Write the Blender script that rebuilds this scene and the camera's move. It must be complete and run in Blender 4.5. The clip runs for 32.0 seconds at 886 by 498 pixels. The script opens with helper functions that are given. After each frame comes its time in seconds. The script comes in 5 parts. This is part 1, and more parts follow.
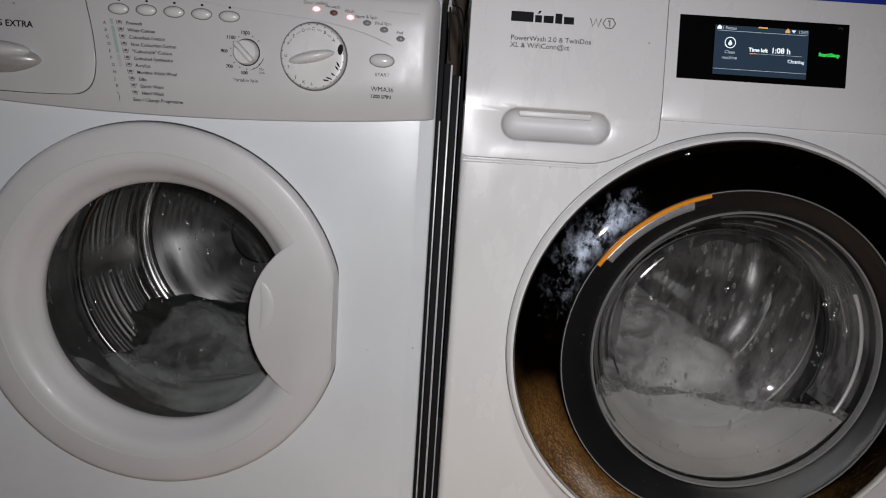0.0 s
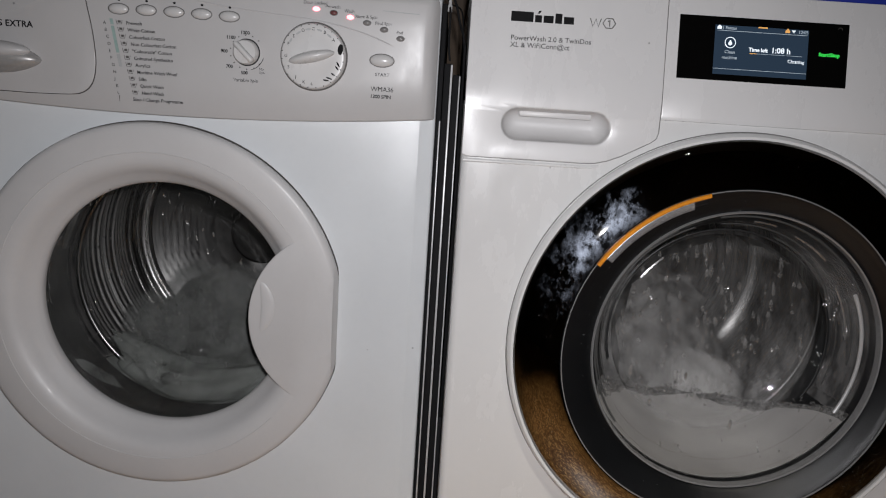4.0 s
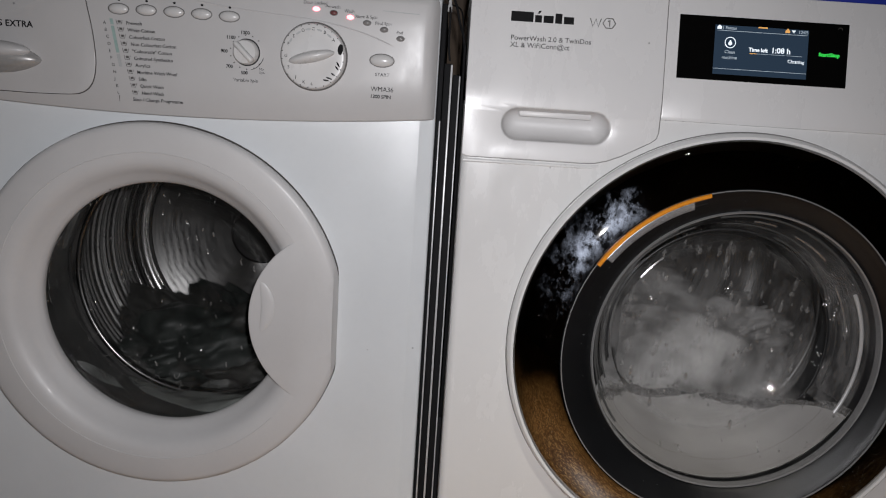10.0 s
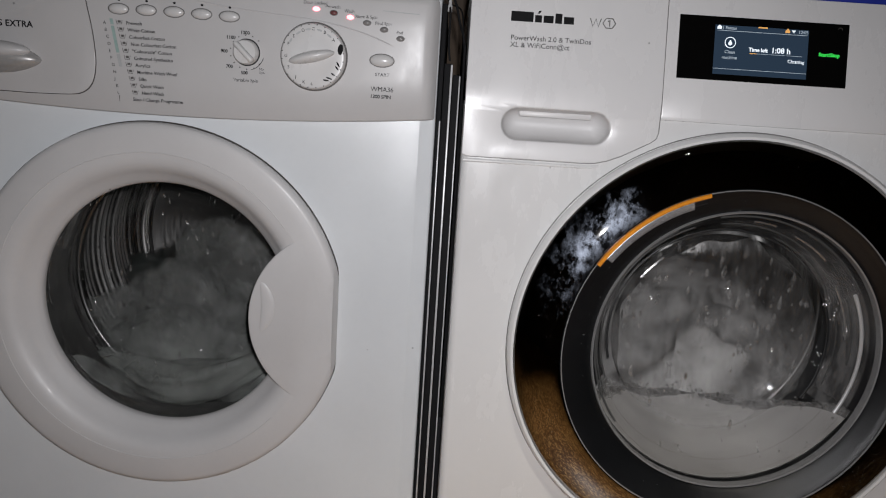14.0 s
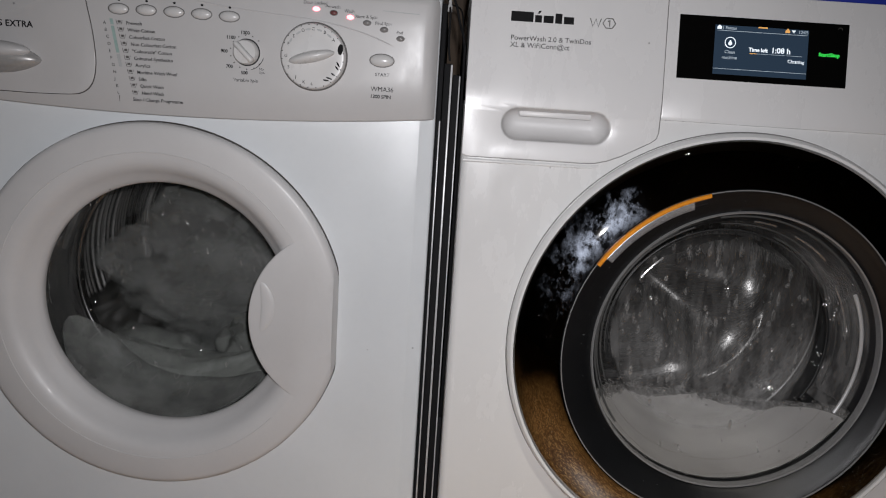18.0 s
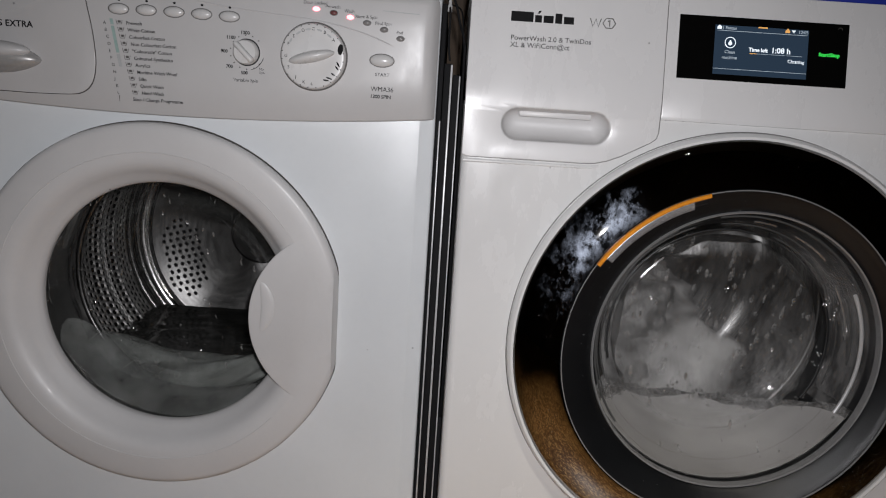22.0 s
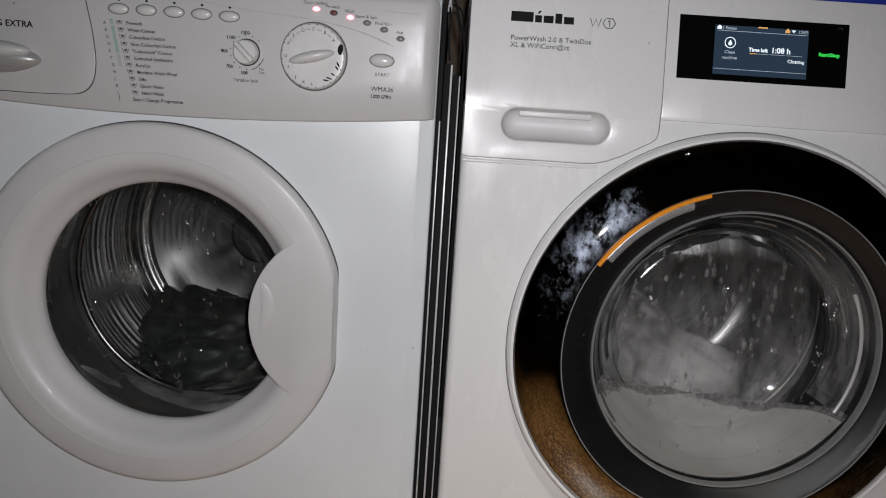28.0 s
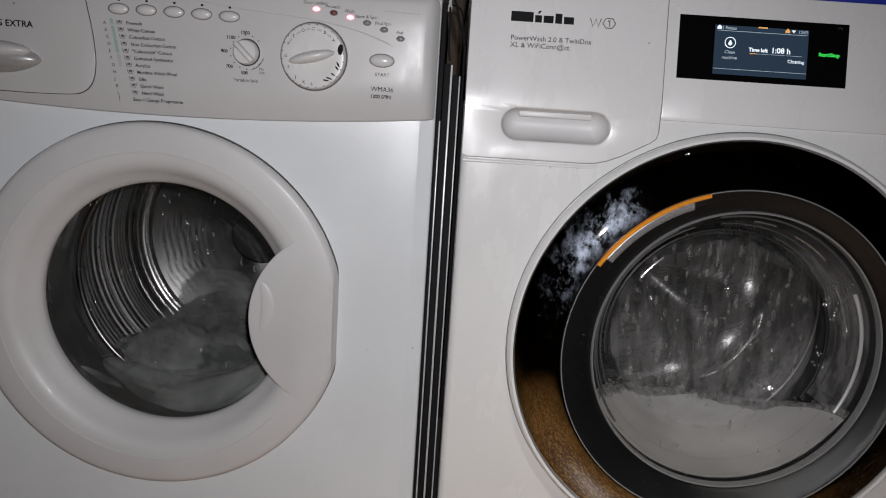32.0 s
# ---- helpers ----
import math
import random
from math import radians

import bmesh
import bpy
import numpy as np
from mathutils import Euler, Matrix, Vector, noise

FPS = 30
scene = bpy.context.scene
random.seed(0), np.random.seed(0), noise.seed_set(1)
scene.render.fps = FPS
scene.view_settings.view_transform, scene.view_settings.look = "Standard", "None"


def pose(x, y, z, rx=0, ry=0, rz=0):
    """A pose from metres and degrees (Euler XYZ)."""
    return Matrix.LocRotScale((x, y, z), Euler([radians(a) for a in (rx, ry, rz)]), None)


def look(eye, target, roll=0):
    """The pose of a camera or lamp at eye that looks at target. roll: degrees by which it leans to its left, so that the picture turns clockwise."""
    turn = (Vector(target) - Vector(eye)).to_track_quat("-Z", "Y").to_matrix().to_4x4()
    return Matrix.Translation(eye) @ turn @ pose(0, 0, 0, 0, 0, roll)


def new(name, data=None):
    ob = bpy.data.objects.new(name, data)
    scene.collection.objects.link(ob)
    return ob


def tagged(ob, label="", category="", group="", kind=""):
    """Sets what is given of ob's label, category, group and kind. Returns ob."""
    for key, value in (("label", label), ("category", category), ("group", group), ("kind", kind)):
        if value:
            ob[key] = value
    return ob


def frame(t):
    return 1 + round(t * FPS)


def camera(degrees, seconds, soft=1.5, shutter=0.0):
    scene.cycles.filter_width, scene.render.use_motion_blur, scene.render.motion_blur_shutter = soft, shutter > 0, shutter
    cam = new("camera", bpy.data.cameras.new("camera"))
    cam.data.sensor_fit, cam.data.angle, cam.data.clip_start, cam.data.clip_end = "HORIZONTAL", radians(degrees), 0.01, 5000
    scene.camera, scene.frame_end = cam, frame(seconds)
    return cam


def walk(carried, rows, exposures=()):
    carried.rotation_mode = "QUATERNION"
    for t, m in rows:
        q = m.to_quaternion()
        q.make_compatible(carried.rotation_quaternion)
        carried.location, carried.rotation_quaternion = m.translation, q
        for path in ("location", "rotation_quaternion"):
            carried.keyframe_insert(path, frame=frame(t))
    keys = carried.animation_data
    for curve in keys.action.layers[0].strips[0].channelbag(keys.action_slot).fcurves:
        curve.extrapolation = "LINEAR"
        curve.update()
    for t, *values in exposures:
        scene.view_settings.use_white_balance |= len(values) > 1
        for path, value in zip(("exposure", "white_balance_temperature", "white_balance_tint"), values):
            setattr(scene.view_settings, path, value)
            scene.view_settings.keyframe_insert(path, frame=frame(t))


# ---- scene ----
# camera on a low stand before two washing machines
EYE = (-0.0144, -0.726, 0.748)
cam = camera(62, 32.0, soft=1.1, shutter=0.9)
VIEW = look(EYE, (EYE[0] + 0.0031, EYE[1] + math.cos(radians(11.7)), EYE[2] - math.sin(radians(11.7))), 3.73)
walk(cam, [(0.0, VIEW), (32.0, VIEW)])

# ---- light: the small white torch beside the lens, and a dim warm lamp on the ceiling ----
world = bpy.data.worlds.new("night_room")
scene.world = world
world.use_nodes = True
world.node_tree.nodes["Background"].inputs["Color"].default_value = (0.02, 0.018, 0.016, 1)
world.node_tree.nodes["Background"].inputs["Strength"].default_value = 0.3

torch_data = bpy.data.lights.new("torch", "SPOT")
torch_data.energy = 16.2
torch_data.color = (0.96, 0.955, 0.99)
torch_data.spot_size = radians(150)
torch_data.spot_blend = 1.0
torch_data.shadow_soft_size = 0.006
torch = new("torch", torch_data)
torch.matrix_world = look((EYE[0] + 0.012, EYE[1] + 0.01, EYE[2] + 0.022), (-0.03, 0.0, 0.5))

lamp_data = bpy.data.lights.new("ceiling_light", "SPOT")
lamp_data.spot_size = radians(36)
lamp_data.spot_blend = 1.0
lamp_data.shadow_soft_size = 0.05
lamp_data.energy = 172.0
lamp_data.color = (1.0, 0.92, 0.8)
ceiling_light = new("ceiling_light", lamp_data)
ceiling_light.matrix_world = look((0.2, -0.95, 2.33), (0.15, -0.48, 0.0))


# ---- materials ----
def material(name):
    m = bpy.data.materials.new(name)
    m.use_nodes = True
    nt = m.node_tree
    return m, nt, nt.nodes["Principled BSDF"]


def add(nt, kind, **values):
    n = nt.nodes.new(kind)
    for k, v in values.items():
        n.inputs[k.replace("_", " ")].default_value = v
    return n


def coords(nt, stretch=(1, 1, 1)):
    tc = nt.nodes.new("ShaderNodeTexCoord")
    mp = nt.nodes.new("ShaderNodeMapping")
    mp.inputs["Scale"].default_value = stretch
    nt.links.new(tc.outputs["Object"], mp.inputs["Vector"])
    return mp.outputs["Vector"]


def noise_node(nt, scale, detail=4.0, rough=0.55, stretch=(1, 1, 1)):
    n = add(nt, "ShaderNodeTexNoise", Scale=scale, Detail=detail, Roughness=rough)
    nt.links.new(coords(nt, stretch), n.inputs["Vector"])
    return n


def ramp(nt, source, stops):
    r = nt.nodes.new("ShaderNodeValToRGB")
    while len(r.color_ramp.elements) < len(stops):
        r.color_ramp.elements.new(0.5)
    for e, (p, c) in zip(r.color_ramp.elements, stops):
        e.position = p
        e.color = (*c, 1) if len(c) == 3 else c
    nt.links.new(source, r.inputs["Fac"])
    return r.outputs["Color"]


def grey(v):
    return (v, v, v)


def bump(nt, b, source, strength, distance=0.001):
    n = nt.nodes.new("ShaderNodeBump")
    n.inputs["Strength"].default_value = strength
    n.inputs["Distance"].default_value = distance
    nt.links.new(source, n.inputs["Height"])
    nt.links.new(n.outputs["Normal"], b.inputs["Normal"])


def painted(name, colour, rough, dirt=0.1, orange=0.05, coat=0.0, metal=0.0, smear=0.12, big=7.0):
    """Smooth paint or plastic with faint dirt, smeared gloss and a fine skin."""
    m, nt, b = material(name)
    n1 = noise_node(nt, big, 5.0, 0.6)
    n2 = noise_node(nt, 160.0, 3.0, 0.6)
    low = tuple(c * (1 - dirt) for c in colour)
    mix = nt.nodes.new("ShaderNodeMixRGB")
    mix.blend_type = "MULTIPLY"
    mix.inputs["Fac"].default_value = dirt
    nt.links.new(ramp(nt, n1.outputs["Fac"], [(0.35, low), (0.62, colour)]), mix.inputs["Color1"])
    nt.links.new(ramp(nt, n2.outputs["Fac"], [(0.3, grey(0.8)), (0.55, grey(1.0))]), mix.inputs["Color2"])
    # a few dark specks of dirt
    vor = nt.nodes.new("ShaderNodeTexVoronoi")
    vor.inputs["Scale"].default_value = 21.0
    nt.links.new(coords(nt), vor.inputs["Vector"])
    speck = nt.nodes.new("ShaderNodeMixRGB")
    speck.inputs["Color2"].default_value = (*(c * 0.35 for c in colour), 1)
    nt.links.new(ramp(nt, vor.outputs["Distance"], [(0.02, grey(0.75)), (0.03, grey(0.0))]), speck.inputs["Fac"])
    nt.links.new(mix.outputs["Color"], speck.inputs["Color1"])
    nt.links.new(speck.outputs["Color"], b.inputs["Base Color"])
    n3 = noise_node(nt, 24.0, 6.0, 0.65, (1, 1, 0.4))
    nt.links.new(ramp(nt, n3.outputs["Fac"], [(0.35, grey(max(0.02, rough - smear * 0.5))), (0.65, grey(rough + smear))]), b.inputs["Roughness"])
    b.inputs["Metallic"].default_value = metal
    b.inputs["Coat Weight"].default_value = coat
    b.inputs["Coat Roughness"].default_value = 0.05
    n4 = noise_node(nt, 1700.0, 2.0, 0.5)
    bump(nt, b, n4.outputs["Fac"], orange, 0.0004)
    return m


def plain(name, colour, rough=0.5, metal=0.0, spec=0.5):
    m, nt, b = material(name)
    b.inputs["Specular IOR Level"].default_value = spec
    n = noise_node(nt, 220.0, 3.0)
    nt.links.new(ramp(nt, n.outputs["Fac"], [(0.3, tuple(c * 0.85 for c in colour)), (0.7, colour)]), b.inputs["Base Color"])
    b.inputs["Roughness"].default_value = rough
    b.inputs["Metallic"].default_value = metal
    return m


def glowing(name, colour, strength, base=(0.02, 0.02, 0.02)):
    m, nt, b = material(name)
    b.inputs["Base Color"].default_value = (*base, 1)
    b.inputs["Emission Color"].default_value = (*colour, 1)
    b.inputs["Emission Strength"].default_value = strength
    b.inputs["Roughness"].default_value = 0.25
    return m


def steel(name, tone=0.62, rough=0.22, brush=(1, 30, 1), deep=0.25):
    m, nt, b = material(name)
    n = noise_node(nt, 30.0, 5.0, 0.6, brush)
    nt.links.new(ramp(nt, n.outputs["Fac"], [(0.3, grey(tone * 0.7)), (0.7, (tone, tone * 0.985, tone * 0.96))]), b.inputs["Base Color"])
    nt.links.new(ramp(nt, n.outputs["Fac"], [(0.3, grey(rough)), (0.7, grey(rough + 0.14))]), b.inputs["Roughness"])
    b.inputs["Metallic"].default_value = 1.0
    n2 = noise_node(nt, 90.0, 4.0, 0.6)
    bump(nt, b, n2.outputs["Fac"], deep, 0.001)
    return m


def door_glass(name, film=0.05, streaks=0.25, fine=34.0, shine=0.4):
    """Thick clear door glass, wet inside: gloss by Fresnel, a thin grey film in running streaks."""
    m, nt, b = material(name)
    nt.nodes.remove(b)
    out = nt.nodes["Material Output"]
    clear = nt.nodes.new("ShaderNodeBsdfTransparent")
    clear.inputs["Color"].default_value = (0.965, 0.961, 0.956, 1)
    gloss = nt.nodes.new("ShaderNodeBsdfGlossy")
    gloss.inputs["Roughness"].default_value = 0.018 if shine < 1 else 0.14
    wet = noise_node(nt, 26.0, 4.0, 0.6, (1, 1, 0.25))
    bp = nt.nodes.new("ShaderNodeBump")
    bp.inputs["Strength"].default_value = 0.3
    bp.inputs["Distance"].default_value = 0.004
    nt.links.new(wet.outputs["Fac"], bp.inputs["Height"])
    nt.links.new(bp.outputs["Normal"], gloss.inputs["Normal"])
    fr = nt.nodes.new("ShaderNodeFresnel")
    fr.inputs["IOR"].default_value = 1.45
    mix = nt.nodes.new("ShaderNodeMixShader")
    part_gloss = nt.nodes.new("ShaderNodeMath")
    part_gloss.operation = "MULTIPLY"
    part_gloss.inputs[1].default_value = shine
    nt.links.new(fr.outputs["Fac"], part_gloss.inputs[0])
    nt.links.new(part_gloss.outputs["Value"], mix.inputs["Fac"])
    nt.links.new(clear.outputs["BSDF"], mix.inputs[1])
    nt.links.new(gloss.outputs["BSDF"], mix.inputs[2])
    haze = nt.nodes.new("ShaderNodeBsdfDiffuse")
    haze.inputs["Color"].default_value = (0.62, 0.6, 0.57, 1)
    n = noise_node(nt, fine, 7.0, 0.72, (1, 1, 0.34))
    fac = ramp(nt, n.outputs["Fac"], [(0.5, grey(film)), (0.535, grey(film + streaks * 0.5)), (0.56, grey(film + streaks * 0.35)), (0.72, grey(film + streaks))])
    mix2 = nt.nodes.new("ShaderNodeMixShader")
    nt.links.new(fac, mix2.inputs["Fac"])
    nt.links.new(mix.outputs["Shader"], mix2.inputs[1])
    nt.links.new(haze.outputs["BSDF"], mix2.inputs[2])
    nt.links.new(mix2.outputs["Shader"], out.inputs["Surface"])
    return m


def cloth_material(name, colour, wet=0.35, spec=0.5):
    m, nt, b = material(name)
    b.inputs["Specular IOR Level"].default_value = spec
    n = noise_node(nt, 18.0, 6.0, 0.6)
    nt.links.new(ramp(nt, n.outputs["Fac"], [(0.3, tuple(c * 0.6 for c in colour)), (0.7, colour)]), b.inputs["Base Color"])
    b.inputs["Roughness"].default_value = wet
    w = noise_node(nt, 420.0, 2.0)
    bump(nt, b, w.outputs["Fac"], 0.25, 0.001)
    return m


def foam_material(name, colour, fine=520.0, alpha=1.0, holes=15.0, even=0.8, relief=0.12):
    m, nt, b = material(name)
    v = nt.nodes.new("ShaderNodeTexVoronoi")
    v.inputs["Scale"].default_value = fine
    nt.links.new(coords(nt), v.inputs["Vector"])
    n = noise_node(nt, 12.0, 5.0, 0.6)
    nt.links.new(ramp(nt, n.outputs["Fac"], [(0.3, tuple(c * even for c in colour)), (0.65, colour)]), b.inputs["Base Color"])
    b.inputs["Roughness"].default_value = 0.5
    b.inputs["Subsurface Weight"].default_value = 0.8
    b.inputs["Subsurface Radius"].default_value = (0.025, 0.025, 0.025)
    if alpha < 1:
        gaps = noise_node(nt, holes, 5.0, 0.6)
        nt.links.new(ramp(nt, gaps.outputs["Fac"], [(0.35, grey(alpha * 0.3)), (0.66, grey(min(1.0, alpha * 1.25)))]), b.inputs["Alpha"])
    clots = noise_node(nt, 70.0, 6.0, 0.65)
    both = nt.nodes.new("ShaderNodeMath")
    both.operation = "MULTIPLY_ADD"
    both.inputs[1].default_value = 0.12
    nt.links.new(v.outputs["Distance"], both.inputs[0])
    nt.links.new(clots.outputs["Fac"], both.inputs[2])
    bump(nt, b, both.outputs["Value"], relief, 0.004)
    return m


def film_material(name, colour, most, z_full, z_none, patch=20.0, bubbles=150.0, upright=0.38):
    """A thin film of suds on glass: torn patches, thinning out upwards, with round bubble holes."""
    m, nt, b = material(name)
    b.inputs["Base Color"].default_value = (*colour, 1)
    b.inputs["Roughness"].default_value = 0.4
    n = noise_node(nt, patch, 9.0, 0.68, (1, 1, upright))
    torn = ramp(nt, n.outputs["Fac"], [(0.4, grey(0.2)), (0.49, grey(0.4)), (0.51, grey(0.62)), (0.7, grey(1.0))])
    sep = nt.nodes.new("ShaderNodeSeparateXYZ")
    nt.links.new(coords(nt), sep.inputs["Vector"])
    edge = nt.nodes.new("ShaderNodeMath")
    edge.operation = "MULTIPLY_ADD"
    edge.inputs[1].default_value = 0.07
    nt.links.new(n.outputs["Fac"], edge.inputs[0])
    nt.links.new(sep.outputs["Z"], edge.inputs[2])
    span = nt.nodes.new("ShaderNodeMapRange")
    span.inputs["From Min"].default_value, span.inputs["From Max"].default_value = z_full + 0.035, z_none + 0.035
    span.inputs["To Min"].default_value, span.inputs["To Max"].default_value = 1.0, 0.0
    nt.links.new(edge.outputs["Value"], span.inputs["Value"])
    vor = nt.nodes.new("ShaderNodeTexVoronoi")
    vor.inputs["Scale"].default_value = bubbles
    nt.links.new(coords(nt), vor.inputs["Vector"])
    pores = ramp(nt, vor.outputs["Distance"], [(0.2, grey(0.45)), (0.26, grey(1.0))])
    last = torn
    for other in (span.outputs["Result"], pores):
        mul = nt.nodes.new("ShaderNodeMath")
        mul.operation = "MULTIPLY"
        nt.links.new(last, mul.inputs[0])
        nt.links.new(other, mul.inputs[1])
        last = mul.outputs["Value"]
    mul = nt.nodes.new("ShaderNodeMath")
    mul.operation = "MULTIPLY"
    mul.inputs[1].default_value = most
    nt.links.new(last, mul.inputs[0])
    nt.links.new(mul.outputs["Value"], b.inputs["Alpha"])
    return m


def sudsy_cloth(name, wet, sudsy):
    """Wet cloth with torn patches of suds on it."""
    m, nt, b = material(name)
    n = noise_node(nt, 34.0, 8.0, 0.64)
    nt.links.new(ramp(nt, n.outputs["Fac"], [(0.36, wet), (0.47, tuple(0.5 * (a + c) for a, c in zip(wet, sudsy))), (0.51, tuple(0.2 * a + 0.8 * c for a, c in zip(wet, sudsy))), (0.68, sudsy)]), b.inputs["Base Color"])
    b.inputs["Roughness"].default_value = 0.42
    w = noise_node(nt, 46.0, 6.0, 0.6)
    bump(nt, b, w.outputs["Fac"], 0.9, 0.008)
    return m


ENAMEL = painted("old_white_enamel", (0.72, 0.745, 0.76), 0.17, 0.05, 0.35, smear=0.06)
PANEL = painted("grey_white_plastic", (0.53, 0.52, 0.515), 0.37, 0.06, 0.05)
DOOR_PLASTIC = painted("door_plastic", (0.60, 0.59, 0.585), 0.4, 0.06, 0.05, coat=0.035)
BUTTON = painted("button_plastic", (0.62, 0.61, 0.6), 0.25, 0.05, 0.02)
SILVER = plain("silver_plastic", (0.42, 0.41, 0.4), 0.35, 0.3)
WHITE_LACQUER = painted("white_lacquer", (0.72, 0.715, 0.706), 0.16, 0.04, 0.03, smear=0.2)
WHITE_FASCIA = painted("white_fascia", (0.7, 0.691, 0.686), 0.25, 0.04, 0.03, smear=0.16)
INK = plain("black_ink", (0.014, 0.014, 0.015), 0.7, 0.0, 0.1)
INK_SOFT = plain("worn_ink", (0.05, 0.05, 0.052), 0.7, 0.0, 0.1)
INK_GREY = plain("grey_ink", (0.12, 0.115, 0.11), 0.7, 0.0, 0.1)
TEAL = plain("teal_ink", (0.33, 0.45, 0.42), 0.6)
PALE_GREY_INK = plain("pale_grey_ink", (0.45, 0.46, 0.46), 0.6)
SPARKLE = plain("sparkling_grey_plastic", (0.6, 0.6, 0.6), 0.35, 0.4)
for n in SPARKLE.node_tree.nodes:
    if n.type == "TEX_NOISE":
        n.inputs["Scale"].default_value = 1500.0
    if n.type == "VALTORGB":
        n.color_ramp.elements[0].position, n.color_ramp.elements[1].position = 0.42, 0.62
        n.color_ramp.elements[0].color = (0.24, 0.24, 0.245, 1)
SCUM = plain("dried_scum", (0.26, 0.255, 0.245), 0.6)
DUST_SPARKLE = plain("pale_dust_and_sparkle", (0.34, 0.34, 0.35), 0.5)
RIM = plain("grey_rim", (0.16, 0.155, 0.15), 0.5)
# fascia white made greyer: the grip hollow's shade is in this colour
RECESS = painted("recess_white_shaded", (0.62, 0.61, 0.605), 0.4, 0.05, 0.02)
# pink halo of the lit lamps, put in as a faintly glowing rim
LED_GLOW = glowing("red_lamp_halo", (1.0, 0.25, 0.32), 0.55, (0.5, 0.3, 0.3))
GROOVE = plain("dark_groove", (0.05, 0.045, 0.042), 0.7)
RUBBER = painted("grey_rubber", (0.082, 0.083, 0.08), 0.5, 0.35, 0.3, smear=0.2, big=30.0)
BLACK_RUBBER = painted("black_rubber", (0.02, 0.021, 0.022), 0.4, 0.3, 0.3)
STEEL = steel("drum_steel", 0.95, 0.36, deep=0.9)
# older drum's end: same steel, with the dark of the deep drum in its tone
BACK_STEEL = steel("shaded_drum_back_steel", 0.17, 0.28)
HUB_STEEL = steel("shaded_hub_steel", 0.14, 0.4)
# newer drum: the dimness inside it is put into these steel tones
DIM_STEEL = steel("wet_shaded_steel", 0.13, 0.3)
CORNER_STEEL = steel("wet_shaded_corner_steel", 0.2, 0.22, deep=0.6)
LIP = steel("polished_lip", 0.8, 0.19)
MOUTH = steel("drum_mouth_steel", 0.3, 0.22)
BLACK = plain("black_plastic", (0.012, 0.012, 0.013), 0.35)
SATIN = painted("dark_satin_plastic", (0.006, 0.0065, 0.0075), 0.33, 0.2, 0.6, smear=0.06)
SATIN.node_tree.nodes["Principled BSDF"].inputs["Specular IOR Level"].default_value = 0.5
AMBER = plain("amber_plastic", (0.75, 0.27, 0.02), 0.3)
PALE_EDGE = plain("pale_edge", (0.6, 0.6, 0.6), 0.3, 0.2)
GREY_TRIM = plain("grey_trim", (0.22, 0.22, 0.22), 0.16, 0.0, 0.9)
BOARD_BLACK = plain("board_black", (0.008, 0.008, 0.009), 0.75, 0.0, 0.2)
LED_ON = glowing("red_lamp_lit", (1.0, 0.28, 0.33), 3.2, (0.6, 0.2, 0.2))
LED_OFF = plain("red_lamp_unlit", (0.16, 0.06, 0.06), 0.2)
LED_DARK = plain("grey_lamp_unlit", (0.24, 0.23, 0.225), 0.2)
GLASS_L = door_glass("old_door_glass", 0.0, 0.012, 60.0, 0.12)
GLASS_R = door_glass("wet_door_glass", 0.008, 0.03, 34.0, 0.05)
GLASS_SIDE = door_glass("clear_door_glass", 0.0, 0.015, 34.0, 0.07)
WATER = plain("murky_water", (0.022, 0.023, 0.021), 0.07, 0.0, 0.25)
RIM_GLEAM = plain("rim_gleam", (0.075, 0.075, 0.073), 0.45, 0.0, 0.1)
SCREEN_BLACK = plain("display_glass", (0.003, 0.003, 0.003), 0.12)
SCREEN_BLUE = glowing("screen_blue", (0.034, 0.06, 0.1), 0.55, (0.005, 0.008, 0.012))
SCREEN_WHITE = glowing("screen_white", (0.85, 0.92, 1.0), 1.1)
SCREEN_GREY = glowing("screen_grey", (0.6, 0.7, 0.8), 0.6)
SCREEN_AMBER = glowing("screen_amber", (1.0, 0.5, 0.14), 0.75)
SCREEN_GREEN = glowing("screen_green", (0.05, 1.0, 0.12), 0.75)
DARK_CLOTH = cloth_material("wet_dark_cloth", (0.042, 0.042, 0.039), 0.5, 0.3)
TEAL_CLOTH = cloth_material("wet_teal_cloth", (0.036, 0.042, 0.039), 0.5, 0.3)
PALE_CLOTH = sudsy_cloth("wet_white_cloth", (0.05, 0.049, 0.047), (0.25, 0.245, 0.238))
FILM_LOW = film_material("clinging_suds", (0.5, 0.49, 0.478), 0.15, -0.045, 0.03, 85.0)
FILM_HIGH = film_material("streaks_of_suds", (0.5, 0.49, 0.478), 0.1, 0.03, 0.14, 78.0, upright=0.2)
FILM_SIDE = film_material("streaks_on_the_side", (0.5, 0.49, 0.478), 0.16, 0.07, 0.15, 64.0, 170.0, 0.3)
CLOT = foam_material("clinging_clot", (0.46, 0.45, 0.438), 420.0, 0.3, 130.0)
FOAM = foam_material("white_foam", (0.42, 0.41, 0.398), even=0.74, relief=0.03)
GREY_FOAM = foam_material("grey_foam", (0.355, 0.375, 0.355), 520.0, 0.62, relief=0.06)
FROTH = foam_material("lacy_froth", (0.4, 0.391, 0.38), 420.0, 0.3, 200.0)
DOOR_FOAM = foam_material("soft_grey_foam", (0.345, 0.36, 0.347), 520.0, 0.6, 24.0, relief=0.05)
HAZE_FOAM = foam_material("haze_of_suds", (0.31, 0.322, 0.312), 520.0, 0.36, 34.0)
THIN_FOAM = foam_material("thin_foam", (0.68, 0.668, 0.652), 420.0, 0.97, even=0.92, relief=0.05)
